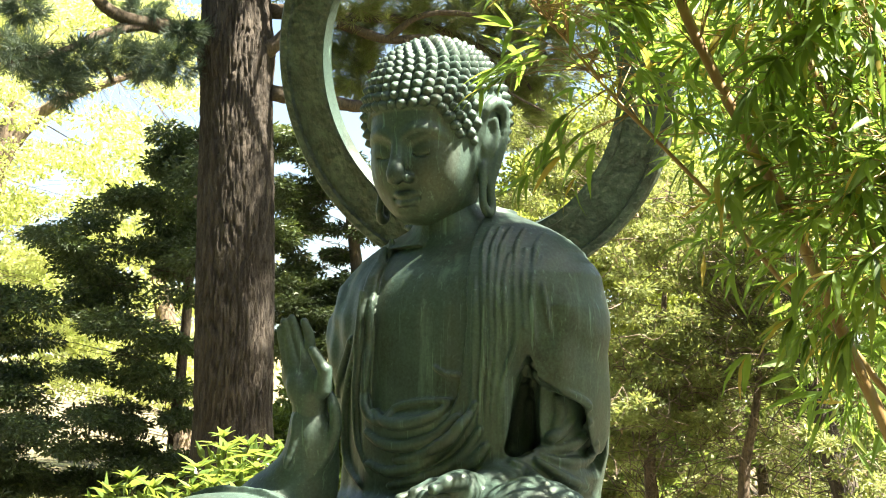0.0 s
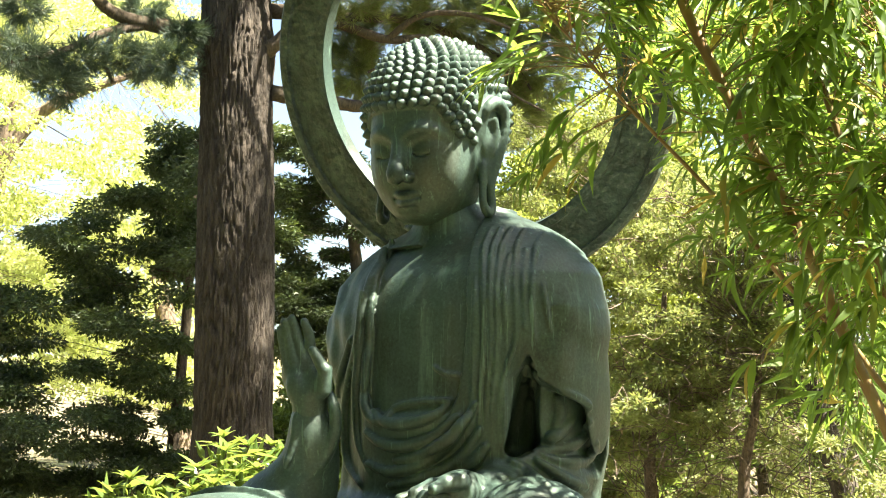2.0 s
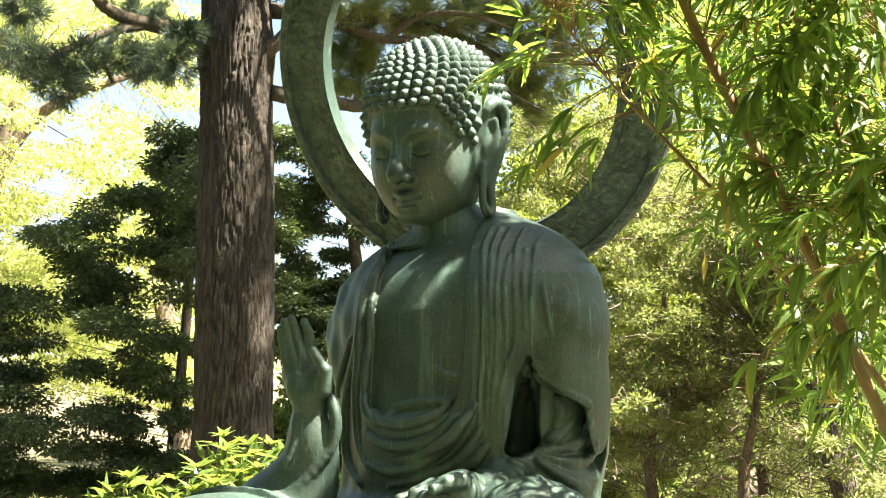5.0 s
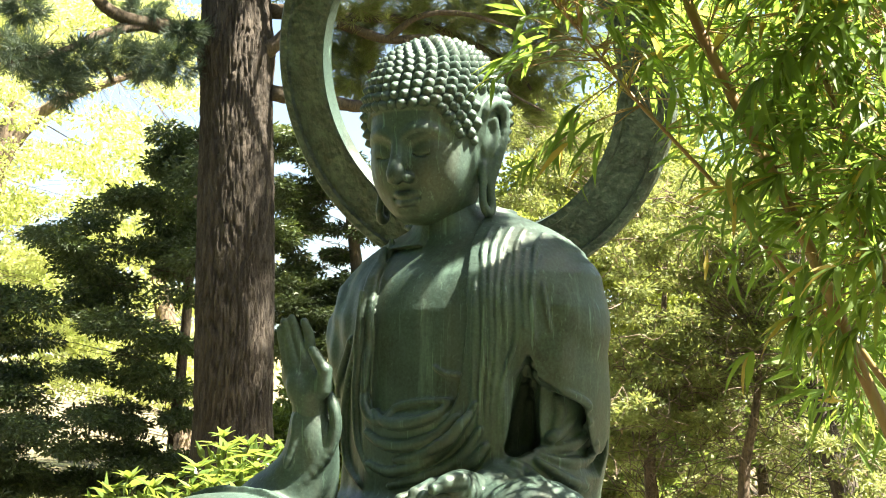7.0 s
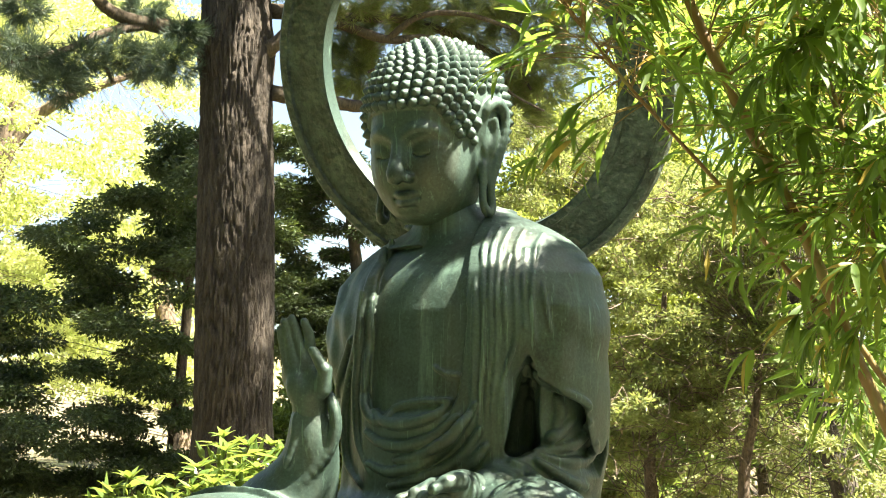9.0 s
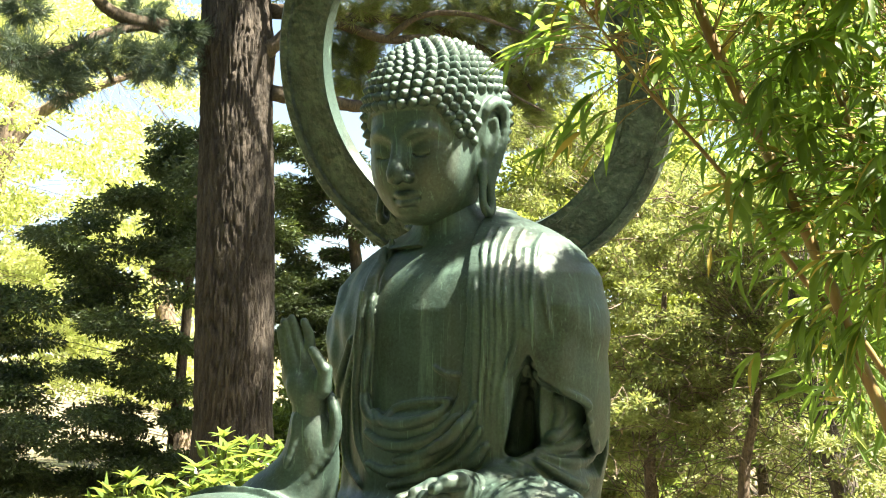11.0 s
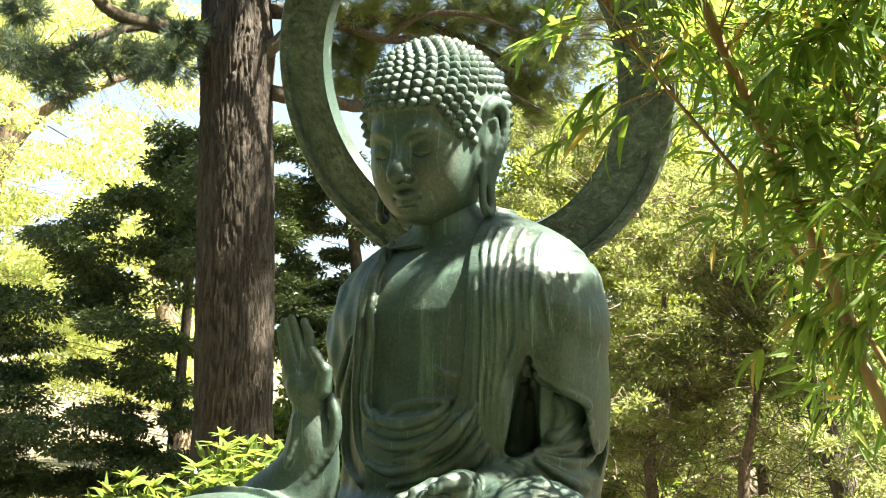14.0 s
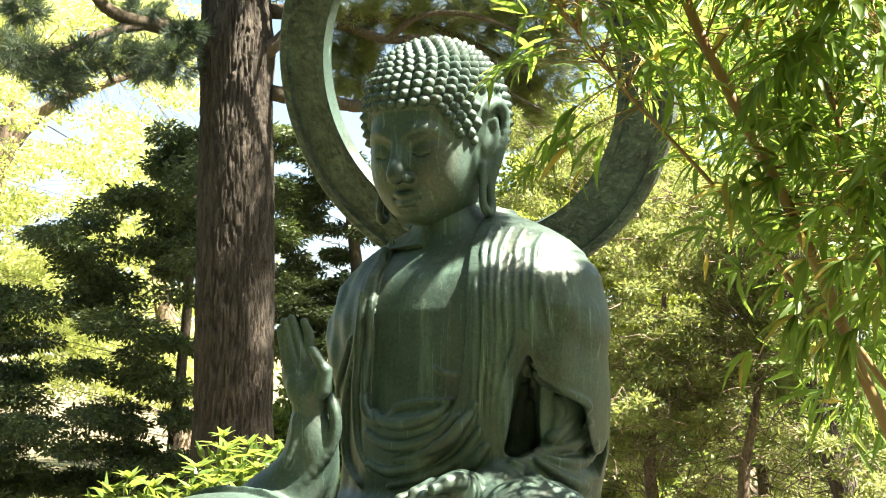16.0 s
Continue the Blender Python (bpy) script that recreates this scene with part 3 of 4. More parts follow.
    for row in range(19):
        lat = math.pi / 2 - 0.02 - row * 0.115
        n = max(1, round(2 * math.pi * math.cos(lat) / 0.160)) if row else 1
        for i in range(n):
            a = 2 * math.pi * (i + 0.5 * (row % 2)) / n
            w = np.array((math.cos(lat) * math.cos(a), math.cos(lat) * math.sin(a), math.sin(lat)))
            p = w * np.array((0.270, 0.300, 0.290)) + np.array((0, 0.01, 0.005))
            x, y, z = p
            if y < -0.05:
                line = 0.04 - 0.16 * float(step_between(abs(x), 0.14, 0.22))
            else:
                line = 0.035 - 0.30 * float(step_between(y, 0.03, 0.18)) - 0.06 * (1 - float(step_between(y, -0.05, 0.1)))
            if z < line or (abs(x) > 0.2 and -0.085 < y < 0.08 and z < 0.055):
                continue
            nrm = unit(w / np.array((0.270, 0.300, 0.290)))
            u = unit(np.cross(nrm, (0.02, 0.1, 1.0)))
            v = np.cross(nrm, u)
            size = 0.0242 * (0.93 + 0.14 * random.random())
            rings = ((1.08, -0.30), (1.02, 0.12), (0.66, 0.62), (0.20, 1.02))
            cv = [p + size * (r * (math.cos(t) * u + math.sin(t) * v) + h * nrm) for r, h in rings for t in np.linspace(0, 2 * math.pi, 9)[:-1]]
            cv.append(p + size * 1.10 * nrm)
            cf = [(q * 8 + j, q * 8 + (j + 1) % 8, q * 8 + 8 + (j + 1) % 8, q * 8 + 8 + j) for q in range(3) for j in range(8)]
            cf += [(24 + j, 24 + (j + 1) % 8, 32) for j in range(8)]
            datas.append((cv, cf))
    verts, faces = joined([(verts, [tuple(q) for q in faces.tolist()])] + datas)
    m = np.array(turn)
    return verts @ m[:3, :3].T + m[:3, 3], faces


STATUE_AT = pose(0.12, 5.3, 1.05, 0, 0, -30)


def build_statue():
    head = statue_head(Matrix.Translation((-0.106, -0.113, 1.863)) @ pose(0, 0, 0, 12, 1.5, -2))
    datas = [head]
    for v, q in (statue_body(), statue_right_hand(), statue_left_hand()):
        datas.append((v, [tuple(i) for i in q.tolist()]))
    v, q = joined(datas)
    ob = new("seated_statue", mesh_of("seated_statue", v, q, BRONZE))
    ob.matrix_basis = STATUE_AT
    return tagged(ob, "green-patinated bronze seated figure with one raised open palm, on a pedestal", "statue")


def lathe_ring(profile, centre, sides):
    """A closed ring: rows of (radius, depth) swept about the y axis."""
    verts, n = [], len(profile)
    for i in range(sides):
        a = 2 * math.pi * i / sides
        for r, y in profile:
            verts.append((centre[0] + r * math.sin(a), centre[1] + y, centre[2] + r * math.cos(a)))
    faces = [(i * n + j, i * n + (j + 1) % n, ((i + 1) % sides) * n + (j + 1) % n, ((i + 1) % sides) * n + j) for i in range(sides) for j in range(n)]
    return verts, faces


def build_halo():
    """A flat bronze ring with raised rims, on a post behind the figure."""
    ring = thing("halo", "large flat bronze ring on a post behind the statue", "halo")
    ring.matrix_basis = pose(0.101, 5.67, 3.192, 23.8, 0, -29.4)
    ro, ri = 0.929, 0.694
    profile = [(ri + 0.004, -0.036), (ri + 0.012, -0.040), (ri + 0.036, -0.040), (ri + 0.042, -0.024), (ro - 0.050, -0.024), (ro - 0.044, -0.040), (ro - 0.010, -0.040), (ro, -0.030), (ro, 0.034), (ri + 0.004, 0.034)]
    v, q = lathe_ring(profile, (0, 0, 0), 180)
    part_of("band", mesh_of("band", v, q, HALO_BRONZE, False), ring)
    # sunlit look put into the colour: paler, smoother bronze than the band
    v, q = lathe_ring([(ri, -0.036), (ri + 0.006, -0.036), (ri + 0.006, 0.034), (ri, 0.034)], (0, 0, 0), 180)
    part_of("inner_rim", mesh_of("inner_rim", v, q, BRONZE, False), ring, "smooth inner edge in paler bronze")
    inv = ring.matrix_basis.inverted()
    foot, knee, top = (inv @ Vector(w) for w in ((0.32, 6.12, 0.9), (0.32, 6.12, 1.9), (0.29, 6.07, 2.42)))
    v, q = tube_data([(*foot, 0.06), (*knee, 0.055), (*top, 0.05)], 8, 12)
    part_of("post", mesh_of("post", v, q, HALO_BRONZE), ring)
    return ring


build_statue()
build_halo()
pedestal = thing("pedestal", "grey granite block pedestal under the bronze statue", "pedestal")
bm = bmesh.new()
bmesh.ops.create_cube(bm, size=1, matrix=STATUE_AT @ pose(0, -0.05, -0.52) @ Matrix.Diagonal((2.3, 1.7, 1.06, 1)))
bmesh.ops.bevel(bm, geom=bm.edges[:], offset=0.03, segments=2, affect="EDGES")
me = bpy.data.meshes.new("block")
bm.to_mesh(me)
me.materials.append(STONE)
part_of("block", me, pedestal)

# ---- ground ----


def ground_height(x, y):
    rise = 0.0 if y < 16 else 0.11 * (y - 16)
    return min(rise, 7.0) + 0.06 * math.sin(0.7 * x + 0.3 * y) * (y > 7) + 0.1 * noise.noise((0.3 * x, 0.3 * y, 0))


def build_ground():
    xs = [-400, -200, -100, -60, -40] + [i * 1.0 for i in range(-30, 31)] + [40, 60, 100, 200, 400]
    ys = [-300, -100, -40, -20] + [i * 1.0 for i in range(-10, 46)] + [55, 70, 100, 200, 600]
    verts = [(x, y, ground_height(x, y)) for y in ys for x in xs]
    n = len(xs)
    faces = [(j * n + i, j * n + i + 1, (j + 1) * n + i + 1, (j + 1) * n + i) for j in range(len(ys) - 1) for i in range(n - 1)]
    ob = new("ground", mesh_of("ground", verts, faces, SOIL))
    tagged(ob, "leaf-strewn garden soil rising to a bank behind", "ground", kind="structure")
    # a pale path that climbs the bank on the far side
    rows = curve_points([(-11.5, 14.5, 0), (-9, 17.5, 0), (-6.0, 19.0, 0), (-3.5, 20.5, 0), (-2.0, 24, 0)], 60)
    verts, faces = [], []
    for i, (x, y, _) in enumerate(rows):
        for k in range(7):
            yy = y + (k - 3) * 0.55
            verts.append((x, yy, ground_height(x, yy) + 0.03))
        if i:
            faces += [(i * 7 - 7 + k, i * 7 - 6 + k, i * 7 + k + 1, i * 7 + k) for k in range(6)]
    ob = new("path", mesh_of("path", verts, faces, GRAVEL))
    tagged(ob, "pale sunlit gravel path across the bank", "path", kind="structure")


build_ground()

# ---- trees and shrubs ----


def big_trunk():
    """The furrowed trunk: plates of bark between upright cracks."""
    tree = thing("conifer_tree", "tall conifer with a furrowed red-brown trunk and blue-green needles", "tree")
    base = np.array((-1.661, 11.000, 1.650))
    low, high = -1.75, 4.6
    rows, sides = 420, 220
    zs = np.linspace(low, high, rows)
    verts = []
    for z in zs:
        r = 0.292 + 0.012 * math.sin(1.3 * z) + 0.16 * max(0.0, 0.25 - z) ** 1.6 - 0.003 * z
        knot = math.exp(-((z - 3.20) / 0.22) ** 2)
        cx = base[0] - 0.02 + 0.01 * math.sin(0.9 * z) - 0.012 * z
        for j in range(sides):
            a = 2 * math.pi * j / sides
            ca, sa = math.cos(a), math.sin(a)
            w = noise.noise((3 * ca, 3 * sa, 0.8 * z)) * 0.35
            crack = abs(noise.noise(((6.5 + w) * ca * 2.1, (6.5 + w) * sa * 2.1, 3.4 * z + 2 * w)))
            crack = float(step_between(crack, 0.0, 0.20))
            cross = float(step_between(abs(noise.noise((9 * ca, 9 * sa, 5.5 * z))), 0.0, 0.12))
            fine = noise.noise((22 * ca, 22 * sa, 9 * z)) + 1.2 * cross
            rr = r + 0.030 * (crack - 0.75) + 0.009 * fine + knot * (0.03 + 0.03 * noise.noise((2 * ca, 2 * sa, 3 * z)))
            verts.append((cx + rr * ca, base[1] + rr * sa, base[2] + z))
    faces = [(i * sides + j, i * sides + (j + 1) % sides, (i + 1) * sides + (j + 1) % sides, (i + 1) * sides + j) for i in range(rows - 1) for j in range(sides)]
    part_of("trunk", mesh_of("trunk", verts, faces, BARK_RED), tree)
    rng = np.random.default_rng(5)
    # boughs that leave the trunk at the knot
    boughs = {
        "over": [(-1.520, 10.900, 4.800, 0.075), (-1.340, 10.850, 4.900, 0.06), (-1.200, 10.800, 5.120, 0.05), (-1.13, 10.7, 5.40, 0.045)],
        "left": [(-1.979, 10.900, 5.001) + (0.075,), (-2.426, 10.600, 4.979) + (0.06,), (-2.651, 10.400, 5.032) + (0.05,), (-2.783, 10.200, 5.171) + (0.04,)],
        "left_low": [(-2.425, 10.600, 4.956) + (0.045,), (-2.689, 10.400, 4.824) + (0.035,), (-2.937, 10.200, 4.628) + (0.025,), (-3.260, 10.000, 4.482) + (0.015,)],
        "left_twig": [(-2.559, 10.500, 4.924) + (0.03,), (-2.660, 10.400, 4.641) + (0.022,), (-2.586, 10.400, 4.413) + (0.012,)],
        "right": [(-1.422, 11.000, 4.500) + (0.07,), (-1.066, 11.200, 4.488) + (0.06,), (-0.697, 11.400, 4.479) + (0.05,)],
        "right_high": [(-1.448, 11.100, 5.235) + (0.07,), (-0.892, 11.300, 5.249) + (0.05,), (-0.217, 11.500, 5.262) + (0.04,), (0.574, 11.600, 4.935) + (0.02,), (0.770, 11.600, 4.681) + (0.01,)],
        "over_head": [(-0.900, 11.300, 5.190, 0.045), (-0.480, 11.350, 5.060, 0.04), (-0.150, 11.300, 5.060, 0.034), (0.250, 11.400, 4.980, 0.025), (0.560, 11.400, 4.780, 0.014)],
        "over_head_fork": [(-0.480, 11.350, 5.060, 0.03), (-0.200, 11.200, 5.220, 0.026), (0.200, 11.200, 5.240, 0.022), (0.700, 11.300, 5.100, 0.012)],
        "over_head_low": [(-0.300, 11.300, 5.060, 0.022), (-0.420, 11.300, 4.880, 0.016), (-0.640, 11.300, 4.760, 0.010)],
        "over_head_twig": [(0.250, 11.400, 4.980, 0.018), (0.550, 11.300, 4.600, 0.012), (0.860, 11.300, 4.420, 0.008)],
    }
    for pts in boughs.values():
        v, f = tube_data(pts, 14, 9, 0.07, 3)
        part_of("bough", mesh_of("bough", v, f, TWIG), tree)
    # tufts of long needles
    def needles(centres, radii, tufts, per, size, seed, mat, label):
        g = np.random.default_rng(seed)
        P, W = clump_points(centres, radii, tufts, g, 0.45)
        axis = unit(W * np.array((1, 1, 0.4)) + 0.6 * g.normal(size=W.shape))
        PP = np.repeat(P, per, 0) + np.repeat(axis, per, 0) * (g.random((tufts * per, 1)) * size * 0.8)
        D = np.repeat(axis, per, 0) * 0.9 + 0.75 * unit(g.normal(size=(tufts * per, 3)))
        v, f = blades(PP, D, size * g.uniform(0.7, 1.2, tufts * per), size * 0.045, g)
        part_of("needles", mesh_of("needles", v, f, mat, False), tree, label, "stuff")
    needles([(-3.152, 10.200, 4.561), (-2.831, 10.300, 4.567), (-3.264, 10.000, 4.570), (-2.527, 10.400, 4.641), (-2.326, 10.500, 4.623), (-2.144, 10.600, 4.652), (-2.970, 10.200, 4.360), (-3.234, 10.200, 4.944), (-2.079, 10.700, 4.916), (-2.451, 10.700, 5.105)],
            [(0.20, 0.25, 0.11), (0.18, 0.25, 0.12), (0.18, 0.2, 0.11), (0.12, 0.2, 0.11), (0.15, 0.2, 0.14), (0.13, 0.2, 0.14), (0.18, 0.2, 0.07), (0.10, 0.15, 0.06), (0.10, 0.12, 0.07), (0.15, 0.15, 0.05)],
            470, 44, 0.12, 11, LEAF_BLUE, "blue-green needle tufts")
    needles([(-0.844, 11.300, 5.299), (-0.464, 11.500, 5.313), (-0.069, 11.500, 5.338), (0.328, 11.600, 5.293), (0.674, 11.600, 5.037), (-0.712, 11.600, 4.833), (-0.813, 11.600, 5.037), (0.884, 11.800, 4.785), (0.581, 11.800, 4.579), (1.091, 11.800, 5.252), (0.727, 11.600, 5.396)],
            [(0.3, 0.3, 0.14), (0.35, 0.3, 0.16), (0.3, 0.3, 0.16), (0.35, 0.3, 0.2), (0.32, 0.3, 0.3), (0.14, 0.2, 0.2), (0.16, 0.2, 0.16), (0.3, 0.3, 0.3), (0.2, 0.2, 0.25), (0.4, 0.3, 0.3), (0.4, 0.3, 0.2)],
            900, 44, 0.14, 12, LEAF_JUNIPER, "dry olive needle tufts")
    # unseen upper crown, added to shade the trunk and cedars
    g = random.Random(77)
    cs = [(g.uniform(-4.5, 3.2), g.uniform(8.6, 13.5), g.uniform(6.4, 9.5)) for _ in range(46)]
    v, f = tube_data([(base[0] + 0.06, base[1], 6.1, 0.27), (base[0] + 0.1, base[1], 8.0, 0.2), (base[0] + 0.1, base[1], 11.0, 0.06)], 10, 14, 0.03)
    part_of("trunk", mesh_of("trunk", v, f, BARK_RED), tree)
    for v, f in limbs_to(cs, (base[0] + 0.08, base[1], 7.6), 0.06, rng):
        part_of("bough", mesh_of("bough", v, f, TWIG), tree)
    needles(cs, [(0.9, 0.9, 0.4)] * 46, 4600, 16, 0.26, 13, LEAF_BLUE, "blue-green needle tufts")
    return tree


def clump_tree(name, label, trunk_rows, clumps, count, size, leaf, seed, slim=0.4, flat=0.0, droop=0.0, wood=None, category="tree", group=""):
    """A tree or bush: trunk, limbs to each clump, and a crown of leaves over the clumps (x, y, z, rx, ry, rz)."""
    tree = thing(name, label, category, group)
    rng = np.random.default_rng(seed)
    wood = wood or TWIG
    x, y, z, r = trunk_rows[0]
    if z > ground_height(x, y):
        trunk_rows = [(x, y, ground_height(x, y) - 0.1, r * 1.1)] + list(trunk_rows)
    v, f = tube_data(trunk_rows, 18, 12, 0.05, seed)
    part_of("trunk", mesh_of("trunk", v, f, wood), tree)
    rows = curve_points(trunk_rows, 24)
    cen = [c[:3] for c in clumps]
    datas = []
    for c in cen:
        near = rows[np.argmin(np.linalg.norm(rows[:, :3] - np.array(c), axis=1) + 0.4 * np.abs(rows[:, 2] - c[2] + 0.3))]
        datas += limbs_to([c], near[:3], min(near[3] * 0.3, 0.55 / max(40, len(cen))), rng)
    for v, f in datas:
        part_of("limb", mesh_of("limb", v, f, wood), tree)
    foliage("crown", cen, [c[3:] for c in clumps], count, size, leaf, tree, seed, slim, droop, flat)
    return tree


def spread(u0, u1, v0, v1, d0, d1, n, r, seed, skip=None):
    """Clumps strewn to fit the camera's view: picture positions u, v, depths d, radii r."""
    g = random.Random(seed)
    out = []
    while len(out) < n:
        u, v, d = g.uniform(u0, u1), g.uniform(v0, v1), g.uniform(d0, d1)
        if skip and skip(u, v):
            continue
        a, b = (u - 784) / 2412.9, (441 - v) / 2412.9
        k = d / (0.99027 - b * 0.13917)
        s = g.uniform(0.7, 1.3)
        out.append((a * k, d, 1.65 + (0.13917 + b * 0.99027) * k, r[0] * s, r[1] * s, r[2] * s))
    return out


big_trunk()

# layered dark cedars behind the trunk
CEDAR = "dark layered cedar with level sprays and a thin trunk"


def thin_places(u, v):
    """Where the dark cedars leave gaps."""
    if v < 250 + (340 - u) * 0.62:
        return True
    return any(((u - a) / p) ** 2 + ((v - b) / q) ** 2 < 1 for a, b, p, q in ((265, 555, 75, 26), (130, 590, 60, 20), (330, 650, 50, 30), (110, 690, 60, 16), (215, 640, 40, 16), (60, 475, 60, 14), (300, 770, 50, 20), (40, 800, 30, 14), (200, 705, 50, 12)))


clump_tree("cedar_tree", CEDAR, [(-2.669, 13.500, 1.214) + (0.06,), (-2.547, 13.500, 2.873) + (0.05,), (-2.483, 13.500, 4.766) + (0.02,)],
           spread(-60, 360, 230, 900, 12.2, 13.8, 104, (0.26, 0.36, 0.095), 20, thin_places) + spread(-60, 360, 700, 900, 12.0, 13.4, 14, (0.34, 0.36, 0.08), 18) + spread(280, 380, 225, 420, 13.0, 13.8, 14, (0.22, 0.3, 0.12), 19),
           96000, 0.06, LEAF_CEDAR, 21, 0.36, 0.4, 0.25, group="cedars behind the trunk")
clump_tree("cedar_tree", CEDAR, [(-0.792, 14.500, 0.948) + (0.11,), (-0.868, 14.500, 2.964) + (0.08,), (-1.130, 14.500, 4.997) + (0.03,)],
           spread(470, 690, 190, 700, 14.0, 15.2, 66, (0.26, 0.34, 0.08), 23, lambda u, v: v < 220 + (u - 500) * 0.5) + spread(465, 600, 215, 640, 14.2, 15.4, 60, (0.20, 0.3, 0.09), 24, lambda u, v: v < 200 + (u - 480) * 0.5),
           62000, 0.065, LEAF_CEDAR, 22, 0.36, 0.6, 0.15, group="cedars behind the trunk")

# sunlit broad-leaved trees beyond
FAR = "sunlit yellow-green broad-leaved tree with pale limbs"
# the left trees take the sun-paled leaf colour
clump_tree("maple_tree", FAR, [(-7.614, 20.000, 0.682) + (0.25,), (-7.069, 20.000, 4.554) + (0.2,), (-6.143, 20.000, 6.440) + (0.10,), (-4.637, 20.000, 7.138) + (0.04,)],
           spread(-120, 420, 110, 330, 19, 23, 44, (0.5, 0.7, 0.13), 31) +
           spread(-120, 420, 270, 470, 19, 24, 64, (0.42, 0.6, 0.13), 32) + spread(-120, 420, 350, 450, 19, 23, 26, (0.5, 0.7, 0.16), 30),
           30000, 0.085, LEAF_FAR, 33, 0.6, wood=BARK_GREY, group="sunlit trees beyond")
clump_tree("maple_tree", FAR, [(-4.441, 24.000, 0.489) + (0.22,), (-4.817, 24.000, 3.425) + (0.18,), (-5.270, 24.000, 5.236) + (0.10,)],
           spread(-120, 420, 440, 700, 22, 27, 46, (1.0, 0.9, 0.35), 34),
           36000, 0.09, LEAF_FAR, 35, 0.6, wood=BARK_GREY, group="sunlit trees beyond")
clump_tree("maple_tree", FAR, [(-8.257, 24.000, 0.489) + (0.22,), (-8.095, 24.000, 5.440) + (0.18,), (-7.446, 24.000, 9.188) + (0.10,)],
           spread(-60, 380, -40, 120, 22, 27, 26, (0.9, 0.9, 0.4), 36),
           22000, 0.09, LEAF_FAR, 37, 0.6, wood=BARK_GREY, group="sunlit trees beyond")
clump_tree("maple_tree", FAR, [(1.518, 19.000, 0.731) + (0.2,), (1.593, 19.000, 3.848) + (0.16,), (1.414, 19.000, 5.789) + (0.08,)],
           spread(860, 1200, 180, 700, 17, 20, 44, (0.6, 0.6, 0.35), 38),
           44000, 0.08, LEAF_GREEN, 39, 0.6, wood=BARK_GREY, group="sunlit trees beyond")
clump_tree("maple_tree", FAR, [(5.273, 21.000, 0.634) + (0.2,), (5.308, 21.000, 4.080) + (0.16,), (5.344, 21.000, 7.689) + (0.08,)],
           spread(1080, 1620, -20, 900, 19, 23, 70, (0.8, 0.8, 0.5), 40, lambda u, v: v > 640),
           46000, 0.09, LEAF_GREEN, 41, 0.6, wood=BARK_GREY, group="sunlit trees beyond")

# dark undergrowth below them
clump_tree("laurel_bush", "dark green laurel undergrowth behind the junipers", [(3.219, 14.000, 0.637) + (0.06,), (3.237, 14.000, 1.198) + (0.05,), (3.198, 14.000, 1.765) + (0.03,)],
           spread(1040, 1640, 640, 930, 13, 15, 70, (0.4, 0.4, 0.2), 49), 30000, 0.08, LEAF_SHRUB_FAR, 50, 0.5, category="bush")

clump_tree("laurel_bush", "dark green laurel undergrowth behind the trunk", [(-1.373, 12.800, 0.724) + (0.05,), (-1.354, 12.800, 1.236) + (0.04,), (-1.337, 12.800, 1.859) + (0.025,)],
           spread(470, 640, 640, 880, 12.2, 13.4, 34, (0.24, 0.26, 0.12), 51), 14000, 0.075, LEAF_SHRUB_FAR, 52, 0.5, category="bush")

# fine-leaved junipers beside the statue
JUN = "bushy olive-green juniper with bare grey twigs inside"
JUNIPERS = []
JUNIPERS.append(clump_tree("juniper_tree", JUN, [(1.873, 8.600, 1.028, 0.040), (1.879, 8.600, 1.476, 0.036), (1.927, 8.500, 1.789, 0.026), (1.995, 8.500, 2.279, 0.014)],
           spread(1080, 1420, 300, 760, 8.2, 9.6, 260, (0.12, 0.14, 0.05), 42, lambda u, v: v > 700 and u > 1280),
           70000, 0.040, LEAF_JUNIPER, 43, 0.32, 0.2, wood=BARK_GREY, group="junipers beside the statue"))
JUNIPERS.append(clump_tree("juniper_tree", JUN, [(2.30, 7.6, 0.9, 0.095), (2.22, 7.6, 1.337, 0.08), (2.10, 7.6, 1.75, 0.065), (1.985, 7.55, 2.149, 0.05), (1.93, 7.5, 2.4, 0.03)],
           spread(1380, 1620, 330, 700, 7.4, 8.6, 120, (0.085, 0.10, 0.065), 44) + spread(1360, 1640, 640, 900, 8.6, 10.0, 80, (0.10, 0.13, 0.075), 48) + spread(1390, 1600, 690, 910, 7.0, 7.4, 10, (0.09, 0.10, 0.05), 53),
           46000, 0.040, LEAF_JUNIPER, 45, 0.32, 0.2, wood=BARK_RED, group="junipers beside the statue"))
JUNIPERS.append(clump_tree("juniper_tree", JUN, [(1.436, 9.400, 0.970) + (0.05,), (1.410, 9.400, 1.574) + (0.04,), (1.501, 9.400, 2.190) + (0.025,), (1.560, 9.400, 3.055) + (0.015,)],
           spread(1060, 1300, 640, 900, 9.0, 10.4, 80, (0.11, 0.13, 0.05), 46) + spread(890, 1080, 200, 400, 9.4, 10.4, 40, (0.09, 0.11, 0.06), 47),
           34000, 0.038, LEAF_JUNIPER, 47, 0.32, 0.2, wood=BARK_GREY, group="junipers beside the statue"))



